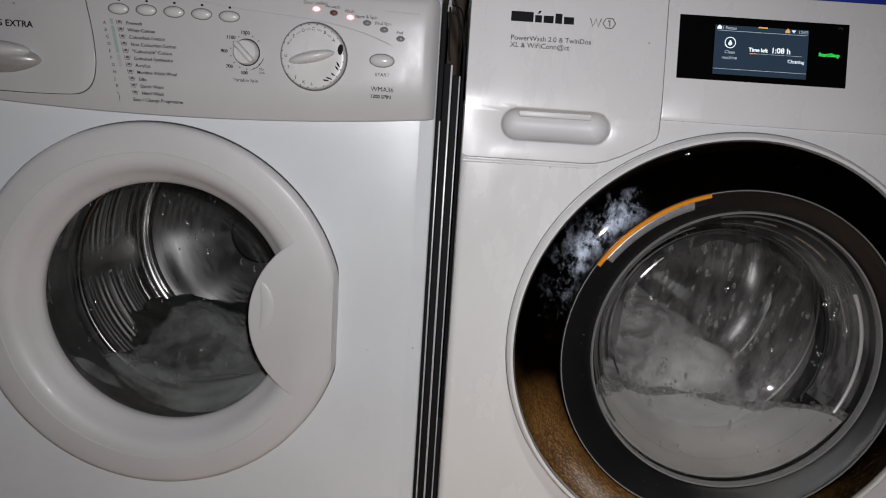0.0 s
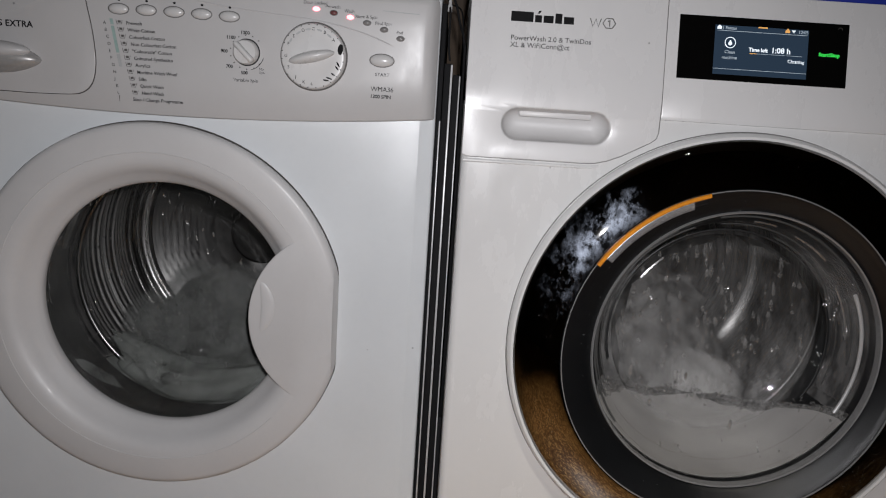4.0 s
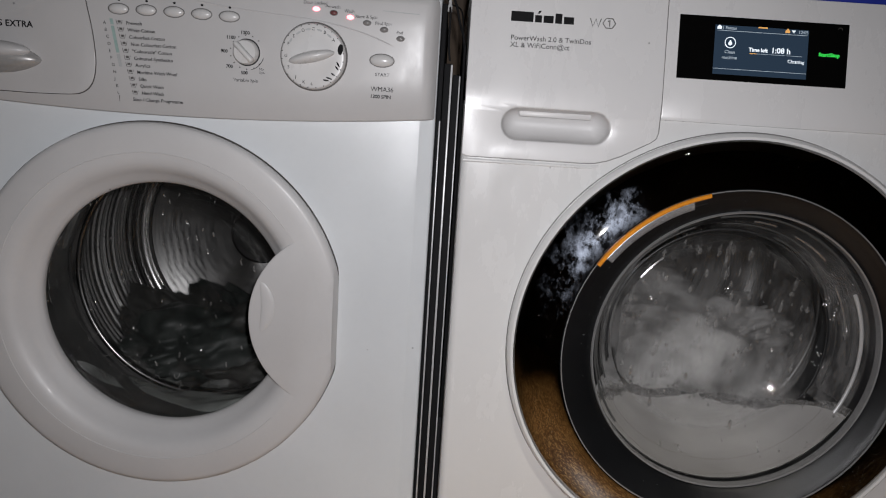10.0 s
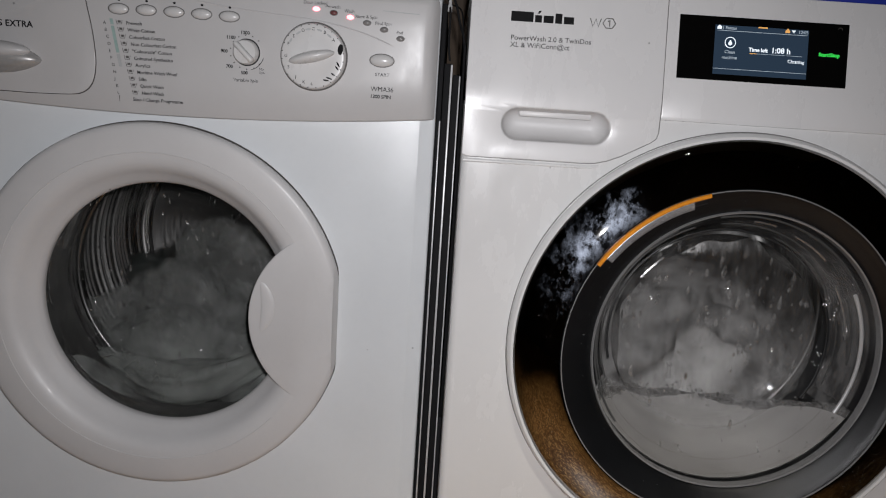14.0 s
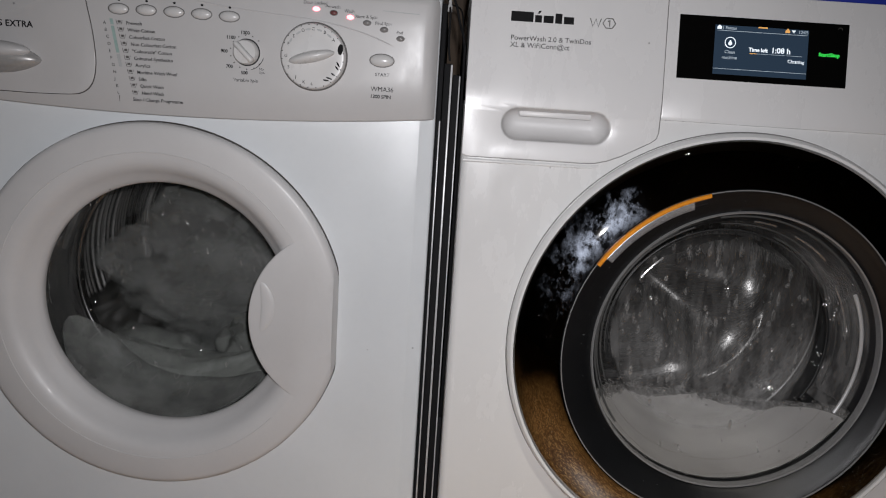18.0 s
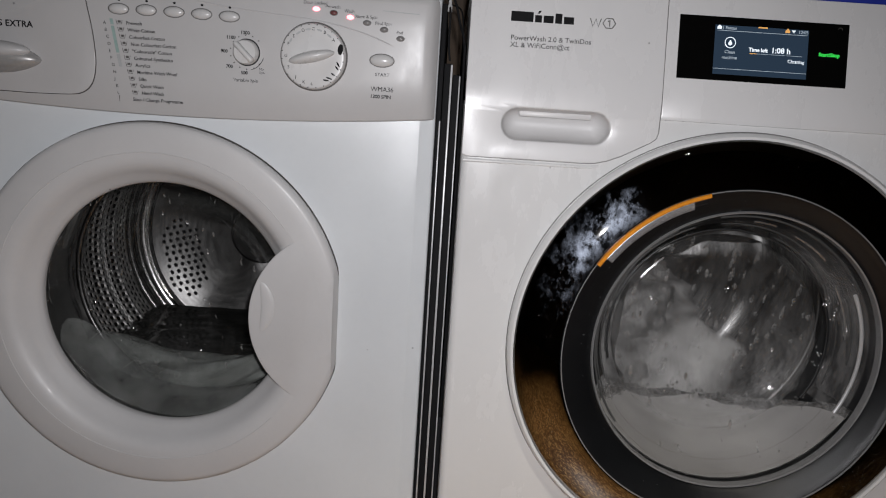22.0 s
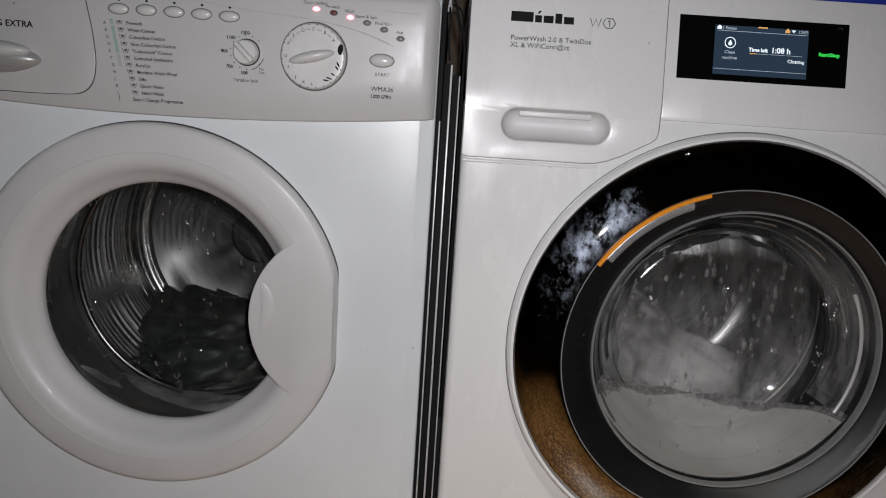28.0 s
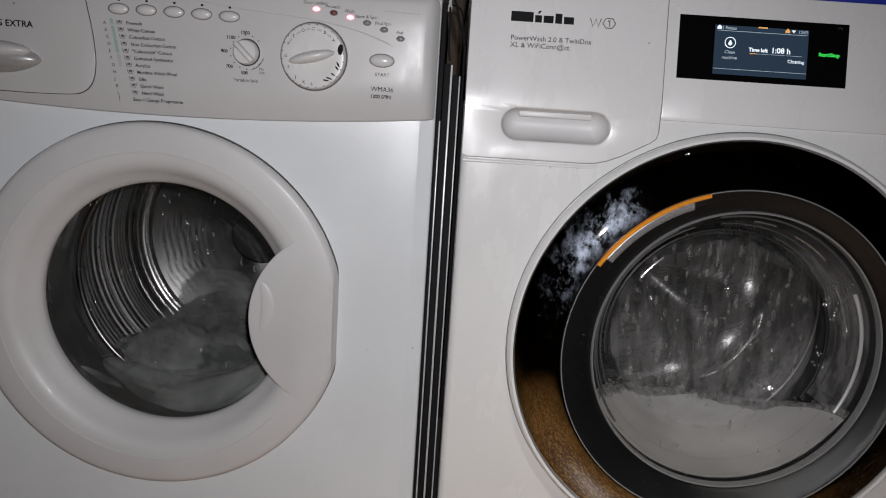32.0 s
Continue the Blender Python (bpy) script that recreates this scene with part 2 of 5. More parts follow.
BLUE = plain("blue_plastic", (0.015, 0.03, 0.3), 0.4)


def smudged_black():
    """Black mirror-like ring with greasy finger smears that scatter the light."""
    m, nt, b = material("smudged_black_glass")
    b.inputs["Base Color"].default_value = (0.32, 0.31, 0.3, 1)
    b.inputs["Metallic"].default_value = 1.0
    n = noise_node(nt, 42.0, 9.0, 0.72)
    s = noise_node(nt, 90.0, 8.0, 0.72, (1.3, 1, 0.8))
    mul = nt.nodes.new("ShaderNodeMath")
    mul.operation = "MULTIPLY"
    nt.links.new(n.outputs["Fac"], mul.inputs[0])
    nt.links.new(s.outputs["Fac"], mul.inputs[1])
    # most of the smears sit where hands reach for the grip
    far = nt.nodes.new("ShaderNodeVectorMath")
    far.operation = "DISTANCE"
    far.inputs[1].default_value = (-0.15, -0.32, 0.608)
    nt.links.new(coords(nt), far.inputs[0])
    near = ramp(nt, far.outputs["Value"], [(0.02, grey(1.15)), (0.05, grey(1.0)), (0.085, grey(0.66)), (0.14, grey(0.47)), (0.25, grey(0.42))])
    hold = nt.nodes.new("ShaderNodeMath")
    hold.operation = "MULTIPLY"
    nt.links.new(mul.outputs["Value"], hold.inputs[0])
    nt.links.new(near, hold.inputs[1])
    b.inputs["Roughness"].default_value = 0.03
    grease = nt.nodes.new("ShaderNodeBsdfGlossy")
    grease.inputs["Color"].default_value = (0.14, 0.155, 0.185, 1)
    nt.links.new(ramp(nt, s.outputs["Fac"], [(0.3, grey(0.3)), (0.7, grey(0.5))]), grease.inputs["Roughness"])
    blend = nt.nodes.new("ShaderNodeMixShader")
    nt.links.new(ramp(nt, hold.outputs["Value"], [(0.23, grey(0.0)), (0.27, grey(0.16)), (0.33, grey(0.5)), (0.42, grey(0.95))]), blend.inputs["Fac"])
    nt.links.new(b.outputs["BSDF"], blend.inputs[1])
    nt.links.new(grease.outputs["BSDF"], blend.inputs[2])
    nt.links.new(blend.outputs["Shader"], nt.nodes["Material Output"].inputs["Surface"])
    return m


BLACK_MIRROR = smudged_black()


def cork():
    m, nt, b = material("cork_floor")
    v = nt.nodes.new("ShaderNodeTexVoronoi")
    v.inputs["Scale"].default_value = 150.0
    nt.links.new(coords(nt), v.inputs["Vector"])
    n = noise_node(nt, 6.0, 6.0, 0.6)
    mix = nt.nodes.new("ShaderNodeMixRGB")
    mix.blend_type = "MULTIPLY"
    mix.inputs["Fac"].default_value = 0.7
    nt.links.new(ramp(nt, v.outputs["Color"], [(0.2, (0.1, 0.042, 0.01)), (0.62, (0.24, 0.1, 0.022)), (0.74, (0.7, 0.42, 0.16))]), mix.inputs["Color1"])
    nt.links.new(ramp(nt, n.outputs["Fac"], [(0.3, grey(0.5)), (0.7, grey(1.0))]), mix.inputs["Color2"])
    nt.links.new(mix.outputs["Color"], b.inputs["Base Color"])
    b.inputs["Roughness"].default_value = 0.35
    bump(nt, b, v.outputs["Distance"], 0.2, 0.001)
    return m


DROPS = door_glass("water_drop", 0.06, 0.08, 34.0, 7.0)
CORK = cork()
WALL_DARK = painted("dark_brown_paint", (0.05, 0.036, 0.026), 0.7, 0.3, 0.4)
WALL_TAN = painted("tan_wall", (0.2, 0.14, 0.095), 0.6, 0.3, 0.4)
CEILING = painted("ceiling_paint", (0.25, 0.23, 0.2), 0.8, 0.2, 0.3)


# ---- mesh helpers ----
def finish(name, bm, mat, parent=None, label="", sharp=35, smooth=True):
    bmesh.ops.recalc_face_normals(bm, faces=bm.faces[:])
    for f in bm.faces:
        f.smooth = smooth
    me = bpy.data.meshes.new(name)
    bm.to_mesh(me)
    bm.free()
    if smooth:
        me.set_sharp_from_angle(angle=radians(sharp))
    me.materials.append(mat)
    ob = new(name, me)
    ob.parent = parent
    if label:
        tagged(ob, label)
    return ob


def part(name, bm, mat, parent, label="", sharp=35):
    return finish(name, bm, mat, parent, label, sharp)


def thing(name, label, category, x=0, y=0, z=0, group=""):
    ob = new(name)
    ob.location = (x, y, z)
    return tagged(ob, label, category, group)


def lathe(bm, profile, cx, cz, seg=96, a0=0.0, a1=math.tau, y0=0.0):
    """Turns a profile of (radius, y) about the line along y through (cx, cz)."""
    full = abs(a1 - a0 - math.tau) < 1e-6
    n = seg if full else seg + 1
    rings = []
    for r, y in profile:
        if r < 1e-6:
            rings.append([bm.verts.new((cx, y + y0, cz))])
        else:
            rings.append([bm.verts.new((cx + r * math.sin(a0 + (a1 - a0) * i / seg), y + y0, cz + r * math.cos(a0 + (a1 - a0) * i / seg))) for i in range(n)])
    for ra, rb in zip(rings, rings[1:]):
        for i in range(seg):
            j = (i + 1) % n
            q = [ra[i % len(ra)], ra[j % len(ra)], rb[j % len(rb)], rb[i % len(rb)]]
            q = list(dict.fromkeys(q))
            if len(q) > 2:
                bm.faces.new(q)
    return bm


def stack(bm, rings, cap=False):
    """Skins closed rings of the same number of points."""
    vs = [[bm.verts.new(p) for p in ring] for ring in rings]
    for a, b in zip(vs, vs[1:]):
        for i in range(len(a)):
            j = (i + 1) % len(a)
            bm.faces.new((a[i], a[j], b[j], b[i]))
    if cap:
        bm.faces.new(vs[-1])
    return vs


def box(bm, x0, x1, y0, y1, z0, z1, bevel=0.0, seg=2):
    m = Matrix.LocRotScale(((x0 + x1) / 2, (y0 + y1) / 2, (z0 + z1) / 2), None, (x1 - x0, y1 - y0, z1 - z0))
    r = bmesh.ops.create_cube(bm, size=1.0, matrix=m)
    if bevel:
        es = list({e for v in r["verts"] for e in v.link_edges})
        bmesh.ops.bevel(bm, geom=es, offset=bevel, segments=seg, affect="EDGES", profile=0.5)
    return bm


def plate(outline, y_front, y_back, bevel=0.001):
    """A flat plate with an (x, z) outline, its front edges rounded."""
    bm = bmesh.new()
    vs = [bm.verts.new((x, y_front, z)) for x, z in outline]
    f = bm.faces.new(vs)
    r = bmesh.ops.extrude_face_region(bm, geom=[f])
    moved = [g for g in r["geom"] if isinstance(g, bmesh.types.BMVert)]
    for v in moved:
        v.co.y = y_back
    if bevel:
        es = [e for e in bm.edges if all(abs(v.co.y - y_front) < 1e-7 for v in e.verts)]
        bmesh.ops.bevel(bm, geom=es, offset=bevel, segments=2, affect="EDGES", profile=0.5)
    return bm


def ellipse(cx, cz, a, b, n=32, turn=0.0):
    c, s = math.cos(turn), math.sin(turn)
    return [(cx + a * math.cos(t) * c - b * math.sin(t) * s, cz + a * math.cos(t) * s + b * math.sin(t) * c) for t in (math.tau * i / n for i in range(n))]


def capsule(cx, cz, half, r, n=16):
    pts = [(cx + half + r * math.cos(t), cz + r * math.sin(t)) for t in (-math.pi / 2 + math.pi * i / n for i in range(n + 1))]
    return pts + [(cx - half - r * math.cos(t), cz - r * math.sin(t)) for t in (-math.pi / 2 + math.pi * i / n for i in range(n + 1))]


def smooth(t, a, b):
    u = min(1.0, max(0.0, (t - a) / (b - a)))
    return u * u * (3 - 2 * u)


def rounded(pts, steps=5):
    """A smooth curve through the points."""
    out = []
    for i in range(len(pts) - 1):
        p0, p1, p2, p3 = pts[max(0, i - 1)], pts[i], pts[i + 1], pts[min(len(pts) - 1, i + 2)]
        for k in range(steps):
            t = k / steps
            out.append(tuple(0.5 * (2 * b + (c - a) * t + (2 * a - 5 * b + 4 * c - d) * t * t + (3 * b - a - 3 * c + d) * t ** 3) for a, b, c, d in zip(p0, p1, p2, p3)))
    return out + [pts[-1]]


def cast(c, a, poly):
    """Where the ray from c at angle a leaves the polygon."""
    dx, dz = math.cos(a), math.sin(a)
    best = None
    for (ax, az), (bx, bz) in zip(poly, poly[1:] + poly[:1]):
        ex, ez = bx - ax, bz - az
        d = dx * ez - dz * ex
        if abs(d) < 1e-12:
            continue
        t = ((ax - c[0]) * ez - (az - c[1]) * ex) / d
        u = ((ax - c[0]) * dz - (az - c[1]) * dx) / d
        if t > 0 and -1e-9 <= u <= 1 + 1e-9 and (best is None or t > best):
            best = t
    return (c[0] + dx * best, c[1] + dz * best)


def angles_for(c, poly, n=160):
    s = [math.tau * i / n - math.pi for i in range(n)] + [math.atan2(z - c[1], x - c[0]) for x, z in poly]
    out = []
    for a in sorted(s):
        if not out or a - out[-1] > 1e-4:
            out.append(a)
    return out


def tube(points, radius, seg=6):
    bm = bmesh.new()
    rings = []
    for i, p in enumerate(points):
        p = Vector(p)
        d = (Vector(points[min(i + 1, len(points) - 1)]) - Vector(points[max(i - 1, 0)])).normalized()
        u = d.cross(Vector((0, 1, 0))).normalized() if abs(d.y) < 0.95 else d.cross(Vector((1, 0, 0))).normalized()
        w = d.cross(u)
        rings.append([p + radius * (math.cos(a) * u + math.sin(a) * w) for a in (math.tau * k / seg for k in range(seg))])
    vs = stack(bm, rings)
    bm.faces.new(vs[0])
    bm.faces.new(vs[-1])
    return bm


def lettering(name, body, size, x, y, z, mat, parent, lean=0.0, turn=0.0, align="LEFT", wide=1.0, bold=0.0, slant=0.0):
    """Printed words on a front that faces -y; lean: degrees by which the front leans back; turn: degrees on the front."""
    cu = bpy.data.curves.new(name, "FONT")
    cu.body, cu.size, cu.align_x, cu.extrude, cu.space_character = body, size, align, 0.00012, wide
    cu.offset, cu.shear, cu.resolution_u = bold, slant, 3
    tmp = bpy.data.objects.new("tmp", cu)
    me = bpy.data.meshes.new_from_object(tmp)
    bpy.data.objects.remove(tmp)
    bpy.data.curves.remove(cu)
    me.name = name
    me.materials.clear()
    me.materials.append(mat)
    ob = new(name, me)
    ob.parent = parent
    ob.matrix_basis = pose(x, y, z, 90 - lean, 0, 0) @ pose(0, 0, 0, 0, 0, turn)
    return ob


def lump(size, seed, rough=0.35, folds=3.0, sub=4, creases=0.0):
    """An uneven soft body: a ball pushed about by noise into bulges and folds."""
    bm = bmesh.new()
    bmesh.ops.create_icosphere(bm, subdivisions=sub, radius=1.0)
    off = Vector((seed * 7.13, seed * 3.71, seed * 1.93))
    for v in bm.verts:
        p = v.co.copy()
        k = 1 + rough * noise.fractal(p * 1.1 + off, 1.0, 2.0, 3)
        k += 0.16 * rough * noise.fractal(p * folds * 2 + off, 1.0, 2.0, 3)
        if creases:
            k -= creases * (1 - abs(noise.noise(p * folds + off * 2)) * 2.2) ** 3
            k -= 0.35 * creases * (1 - abs(noise.noise(p * folds * 2.4 + off * 3)) * 2.2) ** 3
        v.co = Vector((p.x * size[0], p.y * size[1], p.z * size[2])) * k
    return bm


# ---- the room ----
def slab(name, x0, x1, y0, y1, z0, z1, mat, label, category):
    return tagged(finish(name, box(bmesh.new(), x0, x1, y0, y1, z0, z1), mat, smooth=False), label, category, kind="structure")


slab("floor", -2.0, 2.0, -1.45, 0.95, -0.1, 0.0, CORK, "golden brown speckled cork floor", "floor")
slab("ceiling", -2.0, 2.0, -1.45, 0.95, 2.4, 2.5, CEILING, "plain dim ceiling of the room", "ceiling")
slab("wall_north", -2.0, 2.0, 0.85, 0.95, 0.0, 2.4, WALL_TAN, "brown wall behind the two machines", "wall")
slab("wall_south", -2.0, 2.0, -1.45, -1.35, 0.0, 2.4, WALL_DARK, "dark brown wall across the room", "wall")
slab("wall_west", -2.1, -2.0, -1.45, 0.95, 0.0, 2.4, WALL_DARK, "dark brown side wall", "wall")
slab("wall_east", 2.0, 2.1, -1.45, 0.95, 0.0, 2.4, WALL_DARK, "dark brown side wall", "wall")


def cabinet_shell(cx, cz, hole, rect, y_front, y_back, edge, chamfer=0.0):
    """Front with a round opening, rounded edges, sides, top and bottom in one skin."""
    x0, x1, z0, z1 = rect
    poly = [(x0, z0), (x1, z0), (x1, z1), (x0, z1)]
    angs = angles_for((cx, cz), poly)
    outer = [cast((cx, cz), a, poly) for a in angs]
    circ = lambda r, y: [(cx + r * math.cos(a), y, cz + r * math.sin(a)) for a in angs]

    def inset(d, y):
        return [(min(max(x, x0 + d), x1 - d), y, min(max(z, z0 + d), z1 - d)) for x, z in outer]

    rings = [circ(hole - 0.004, y_front + 0.12), circ(hole - 0.002, y_front + 0.006), circ(hole, y_front)]
    bow = 1.1
    rings += [inset(0.045 - 0.006 * k + edge * 0.2, y_front - 0.0004 + 0.2 * bow * (0.006 * k) ** 2 * 5) for k in range(6)]
    drop = bow * 0.036 ** 2 - 0.0004
    if chamfer:
        rings = rings[:3] + [inset(chamfer + 0.03, y_front), inset(chamfer + 0.001, y_front), inset(chamfer, y_front + 0.0002), inset(chamfer - 0.001, y_front + 0.0005)]
        drop = 0.0042
    rings += [inset(edge * (1 - math.sin(t)), y_front + drop + edge * (1 - math.cos(t))) for t in (math.pi / 2 * k / 5 for k in range(6))]
    rings += [inset(0, y_back)]
    bm = bmesh.new()
    stack(bm, rings, cap=True)
    return bm


# ---- the older machine: white cabinet, curved grey panel, round door with a flat grip ----
HX, HZ = -0.3145, 0.5037
HY = 0.0406
PY = 0.0306


def panel_bottom(x):
    return 0.7105 + 0.177 * (x + 0.3) ** 2


def build_old_machine():
    root = thing("washing_machine", "older white front-loading washing machine with grey plastic panel, running a wash", "washing machine", -0.326, 0.32, 0.0)

    def p(name, bm, mat, parent=None, label="", sharp=35):
        if parent is None:
            bmesh.ops.translate(bm, verts=bm.verts[:], vec=(0.326, -0.32, 0.0))
            return part(name, bm, mat, root, label, sharp)
        bmesh.ops.translate(bm, verts=bm.verts[:], vec=(0.326, -0.32, 0.0))
        return part(name, bm, mat, parent, label, sharp)

    def words(name, body, size, x, z, mat=INK_SOFT, y=None, parent=None, **kw):
        return lettering(name, body, size, x + 0.326, (PY - 0.0004 if y is None else y) - 0.32, z, mat, parent or root, **kw)

    p("cabinet", cabinet_shell(HX, HZ, 0.187, (-0.6235, -0.0285, 0.03, 0.842), HY, 0.6, 0.004, 0.0155), ENAMEL, label="white enamelled cabinet")
    bm = bmesh.new()
    box(bm, -0.6225, -0.0295, 0.03, 0.6, 0.8425, 0.862, 0.004)
    p("lid", bm, ENAMEL)
    for fx in (-0.58, -0.07):
        for fy in (0.09, 0.55):
            bm = bmesh.new()
            lathe(bm, [(0.0, 0), (0.02, 0), (0.02, 0.01), (0.012, 0.014), (0.012, 0.034), (0, 0.034)], 0, 0, 20)
            bmesh.ops.transform(bm, matrix=Matrix.Translation((fx, fy, 0)) @ Matrix.Rotation(radians(90), 4, "X"), verts=bm.verts[:])
            p("foot", bm, BLACK)

    # curved control panel
    bm = bmesh.new()
    n = 120
    rings = []
    for i in range(n + 1):
        x = -0.6225 + (0.595 - 0.002) * i / n
        e = min(x + 0.6225, -0.0295 - x)
        back = 1.1 * max(0.0, x + 0.0715) ** 2
        if e < 0.014:
            back += 0.014 - math.sqrt(max(0.0, 0.014 ** 2 - (0.014 - e) ** 2))
        zb = panel_bottom(x)
        zt = 0.8415
        col = []
        for z, d in ((zb, 0.009), (zb, 0.0015), (zb + 0.0015, 0.0), (zb + 0.045, 0.0), (zb + 0.09, 0.0), (zt - 0.008, 0.0), (zt - 0.003, 0.0012), (zt, 0.005), (zt, 0.02)):
            col.append((x, PY + d + back, z))
        rings.append(col)
    vs = [[bm.verts.new(q) for q in r] for r in rings]
    for a, b in zip(vs, vs[1:]):
        for k in range(len(a) - 1):
            bm.faces.new((a[k], b[k], b[k + 1], a[k + 1]))
    panel = p("control_panel", bm, PANEL, label="grey-white plastic control panel with curved lower edge", sharp=50)

    # raised curved line across the panel
    pts = [(x, PY + 0.0004 + 0.0008 * max(0.0, (x + 0.085) / 0.026), 0.73916 - 1.04219 * x - 4.919 * x ** 2 - 8.2728 * x ** 3) for x in (-0.28 + 0.221 * i / 40 for i in range(41))]
    p("raised_line", tube(pts, 0.0008, 8), PANEL, panel)

    # detergent drawer with its gap and grip
    edge = [(-0.62, 0.836), (-0.3815, 0.836), (-0.3785, 0.815), (-0.3735, 0.79), (-0.3708, 0.764), (-0.3722, 0.747), (-0.3768, 0.7355), (-0.386, 0.7285), (-0.4, 0.7262), (-0.44, 0.7252), (-0.62, 0.728)]
    edge = edge[:1] + rounded(edge[1:-1]) + edge[-1:]
    p("drawer_gap", plate([(x + (0.0007 if x > -0.6 else 0), z - (0.0007 if z < 0.8 else 0)) for x, z in edge], PY - 0.0004, PY + 0.004, 0), GROOVE, panel)
    drawer = p("detergent_drawer", plate(edge, PY - 0.0013, PY + 0.004, 0.0008), PANEL, label="closed grey-white detergent drawer front")
    bm = bmesh.new()
    bmesh.ops.create_uvsphere(bm, u_segments=36, v_segments=18, radius=1.0)
    for v in bm.verts:
        k = 1 - 0.35 * max(0.0, v.co.x) ** 3
        v.co = Vector((-0.478 + 0.054 * v.co.x, PY - 0.001 + 0.017 * v.co.y, 0.7592 - 0.002 * v.co.x + 0.0165 * v.co.z * k))
    p("drawer_grip", bm, SILVER, drawer, "rounded silvery grip")
    bm = bmesh.new()
    bmesh.ops.create_uvsphere(bm, u_segments=36, v_segments=18, radius=1.0)
    for v in bm.verts:
        v.co = Vector((-0.478 + 0.046 * v.co.x, PY - 0.008 + 0.0145 * v.co.y, 0.7655 + 0.0095 * v.co.z))
    p("grip_insert", bm, PANEL, drawer)
    words("drawer_lettering", "S EXTRA", 0.0085, -0.4655, 0.7885, INK, bold=0.00018, y=PY - 0.0017, parent=drawer, wide=1.06)

    # five oval option buttons with a black dot over each
    for i in range(5):
        x = -0.3466 + 0.02735 * i
        z = 0.8121 - 0.0006 * (i - 1.5) ** 2 * 0.25
        p("button_rim", plate(ellipse(x, z, 0.0106, 0.0056), PY - 0.0006, PY + 0.002, 0.0004), RIM, panel)
        bm = bmesh.new()
        bmesh.ops.create_uvsphere(bm, u_segments=28, v_segments=14, radius=1.0)
        bmesh.ops.transform(bm, matrix=Matrix.LocRotScale((x, PY + 0.0004, z), None, (0.0099, 0.0036, 0.005)), verts=bm.verts[:])
        p("option_button", bm, BUTTON, panel, "oval grey-white push button")
        p("button_dot", plate(ellipse(x + 0.0005, z + 0.0085, 0.0013, 0.0011, 12), PY - 0.0004, PY + 0.002, 0), INK, panel)

    # programme list: letters, coloured strips, small tub marks and names
    names = ["Prewash", "White Cotton", "Colourfast Cotton", "Non Colourfast Cotton", "\"Coloursafe\" Cotton", "Coloured Synthetics", "Acrylics", "Machine Wash Wool", "Silks", "Quick Wash", "Hand Wash", "Stop / Change Programme"]
    for i, (letter, body) in enumerate(zip("ABCDEFGHJKL!", names)):
        x = -0.3622 + 0.00124 * i
        z = 0.7975 - 0.00671 * i
        words("programme_letter", letter, 0.0044 if i < 11 else 0.0075, x, z - 0.001, INK_SOFT, parent=panel)
        words("programme_name", body, 0.0047, x + (0.0226 + 0.0002 * i if i < 11 else 0.0146), z - 0.0003, INK, parent=panel, bold=0.00005)
        if i < 11:
            tx = x + 0.0128 + 0.00022 * i
            pts = [(tx, PY - 0.0003, z + 0.0035), (tx + 0.001, PY - 0.0003, z - 0.0002), (tx + 0.0052, PY - 0.0003, z - 0.0002), (tx + 0.0062, PY - 0.0003, z + 0.0035)]
            p("tub_mark", tube(pts, 0.0003, 4), INK_GREY, panel)
            p("tub_bar", plate([(tx + 0.0017, z + 0.001), (tx + 0.0045, z + 0.001), (tx + 0.0045, z + 0.0032), (tx + 0.0017, z + 0.0032)], PY - 0.0003, PY + 0.002, 0), INK_GREY, panel)
        sx = x + 0.0062
        mat = TEAL if i in (0, 1, 2, 3, 4) else PALE_GREY_INK
        if i < 7:
            p("colour_strip", plate([(sx, z + 0.0045), (sx + 0.0032, z + 0.0045), (sx + 0.0044, z - (0.0021 if i not in (0, 4, 6) else 0.001)), (sx + 0.0012, z - (0.0021 if i not in (0, 4, 6) else 0.001))], PY - 0.0002, PY + 0.002, 0), mat, panel)

    # spin speed knob
    sx, sz = -0.2196, 0.778
    bm = bmesh.new()
    lathe(bm, [(0.0133, 0.002), (0.0133, -0.0004), (0.0127, -0.0008), (0.0121, -0.0004), (0.0121, 0.002)], sx, sz, 40, y0=PY)
    p("knob_ring", bm, INK_SOFT, panel)
    bm = bmesh.new()
    lathe(bm, [(0.0122, 0.003), (0.012, -0.007), (0.0108, -0.009), (0, -0.0095)], sx, sz, 40, y0=PY)
    knob = p("spin_knob", bm, BUTTON, label="small round spin knob pointing to lower right")
    bm = bmesh.new()
    box(bm, -0.0125, 0.0125, -0.0045, 0.0045, -0.0026, 0.0026, 0.0022, 3)
    bmesh.ops.transform(bm, matrix=Matrix.Translation((sx, PY - 0.012, sz)) @ Matrix.Rotation(radians(45), 4, "Y"), verts=bm.verts[:])
    p("knob_grip", bm, BUTTON, knob)
    for k, a in enumerate(range(0, 300, 25)):
        t = radians(-20 + a + 150)
        p("knob_dot", plate(ellipse(sx + 0.0165 * math.sin(t), sz + 0.0165 * math.cos(t), 0.0006, 0.0006, 8), PY - 0.0003, PY + 0.002, 0), INK, panel)
    for body, dx, dz in (("1300", -0.0064, 0.0172), ("1100", -0.0205, 0.012), ("900", -0.026, -0.0015), ("700", -0.0207, -0.016), ("500", -0.0058, -0.0215)):
        words("knob_number", body, 0.0046, sx + dx, sz + dz, INK, parent=panel, bold=0.0001)
    words("knob_number", "No", 0.0034, sx + 0.0125, sz - 0.0165, parent=panel)
    words("knob_number", "Spin", 0.0034, sx + 0.0125, sz - 0.0200, parent=panel)
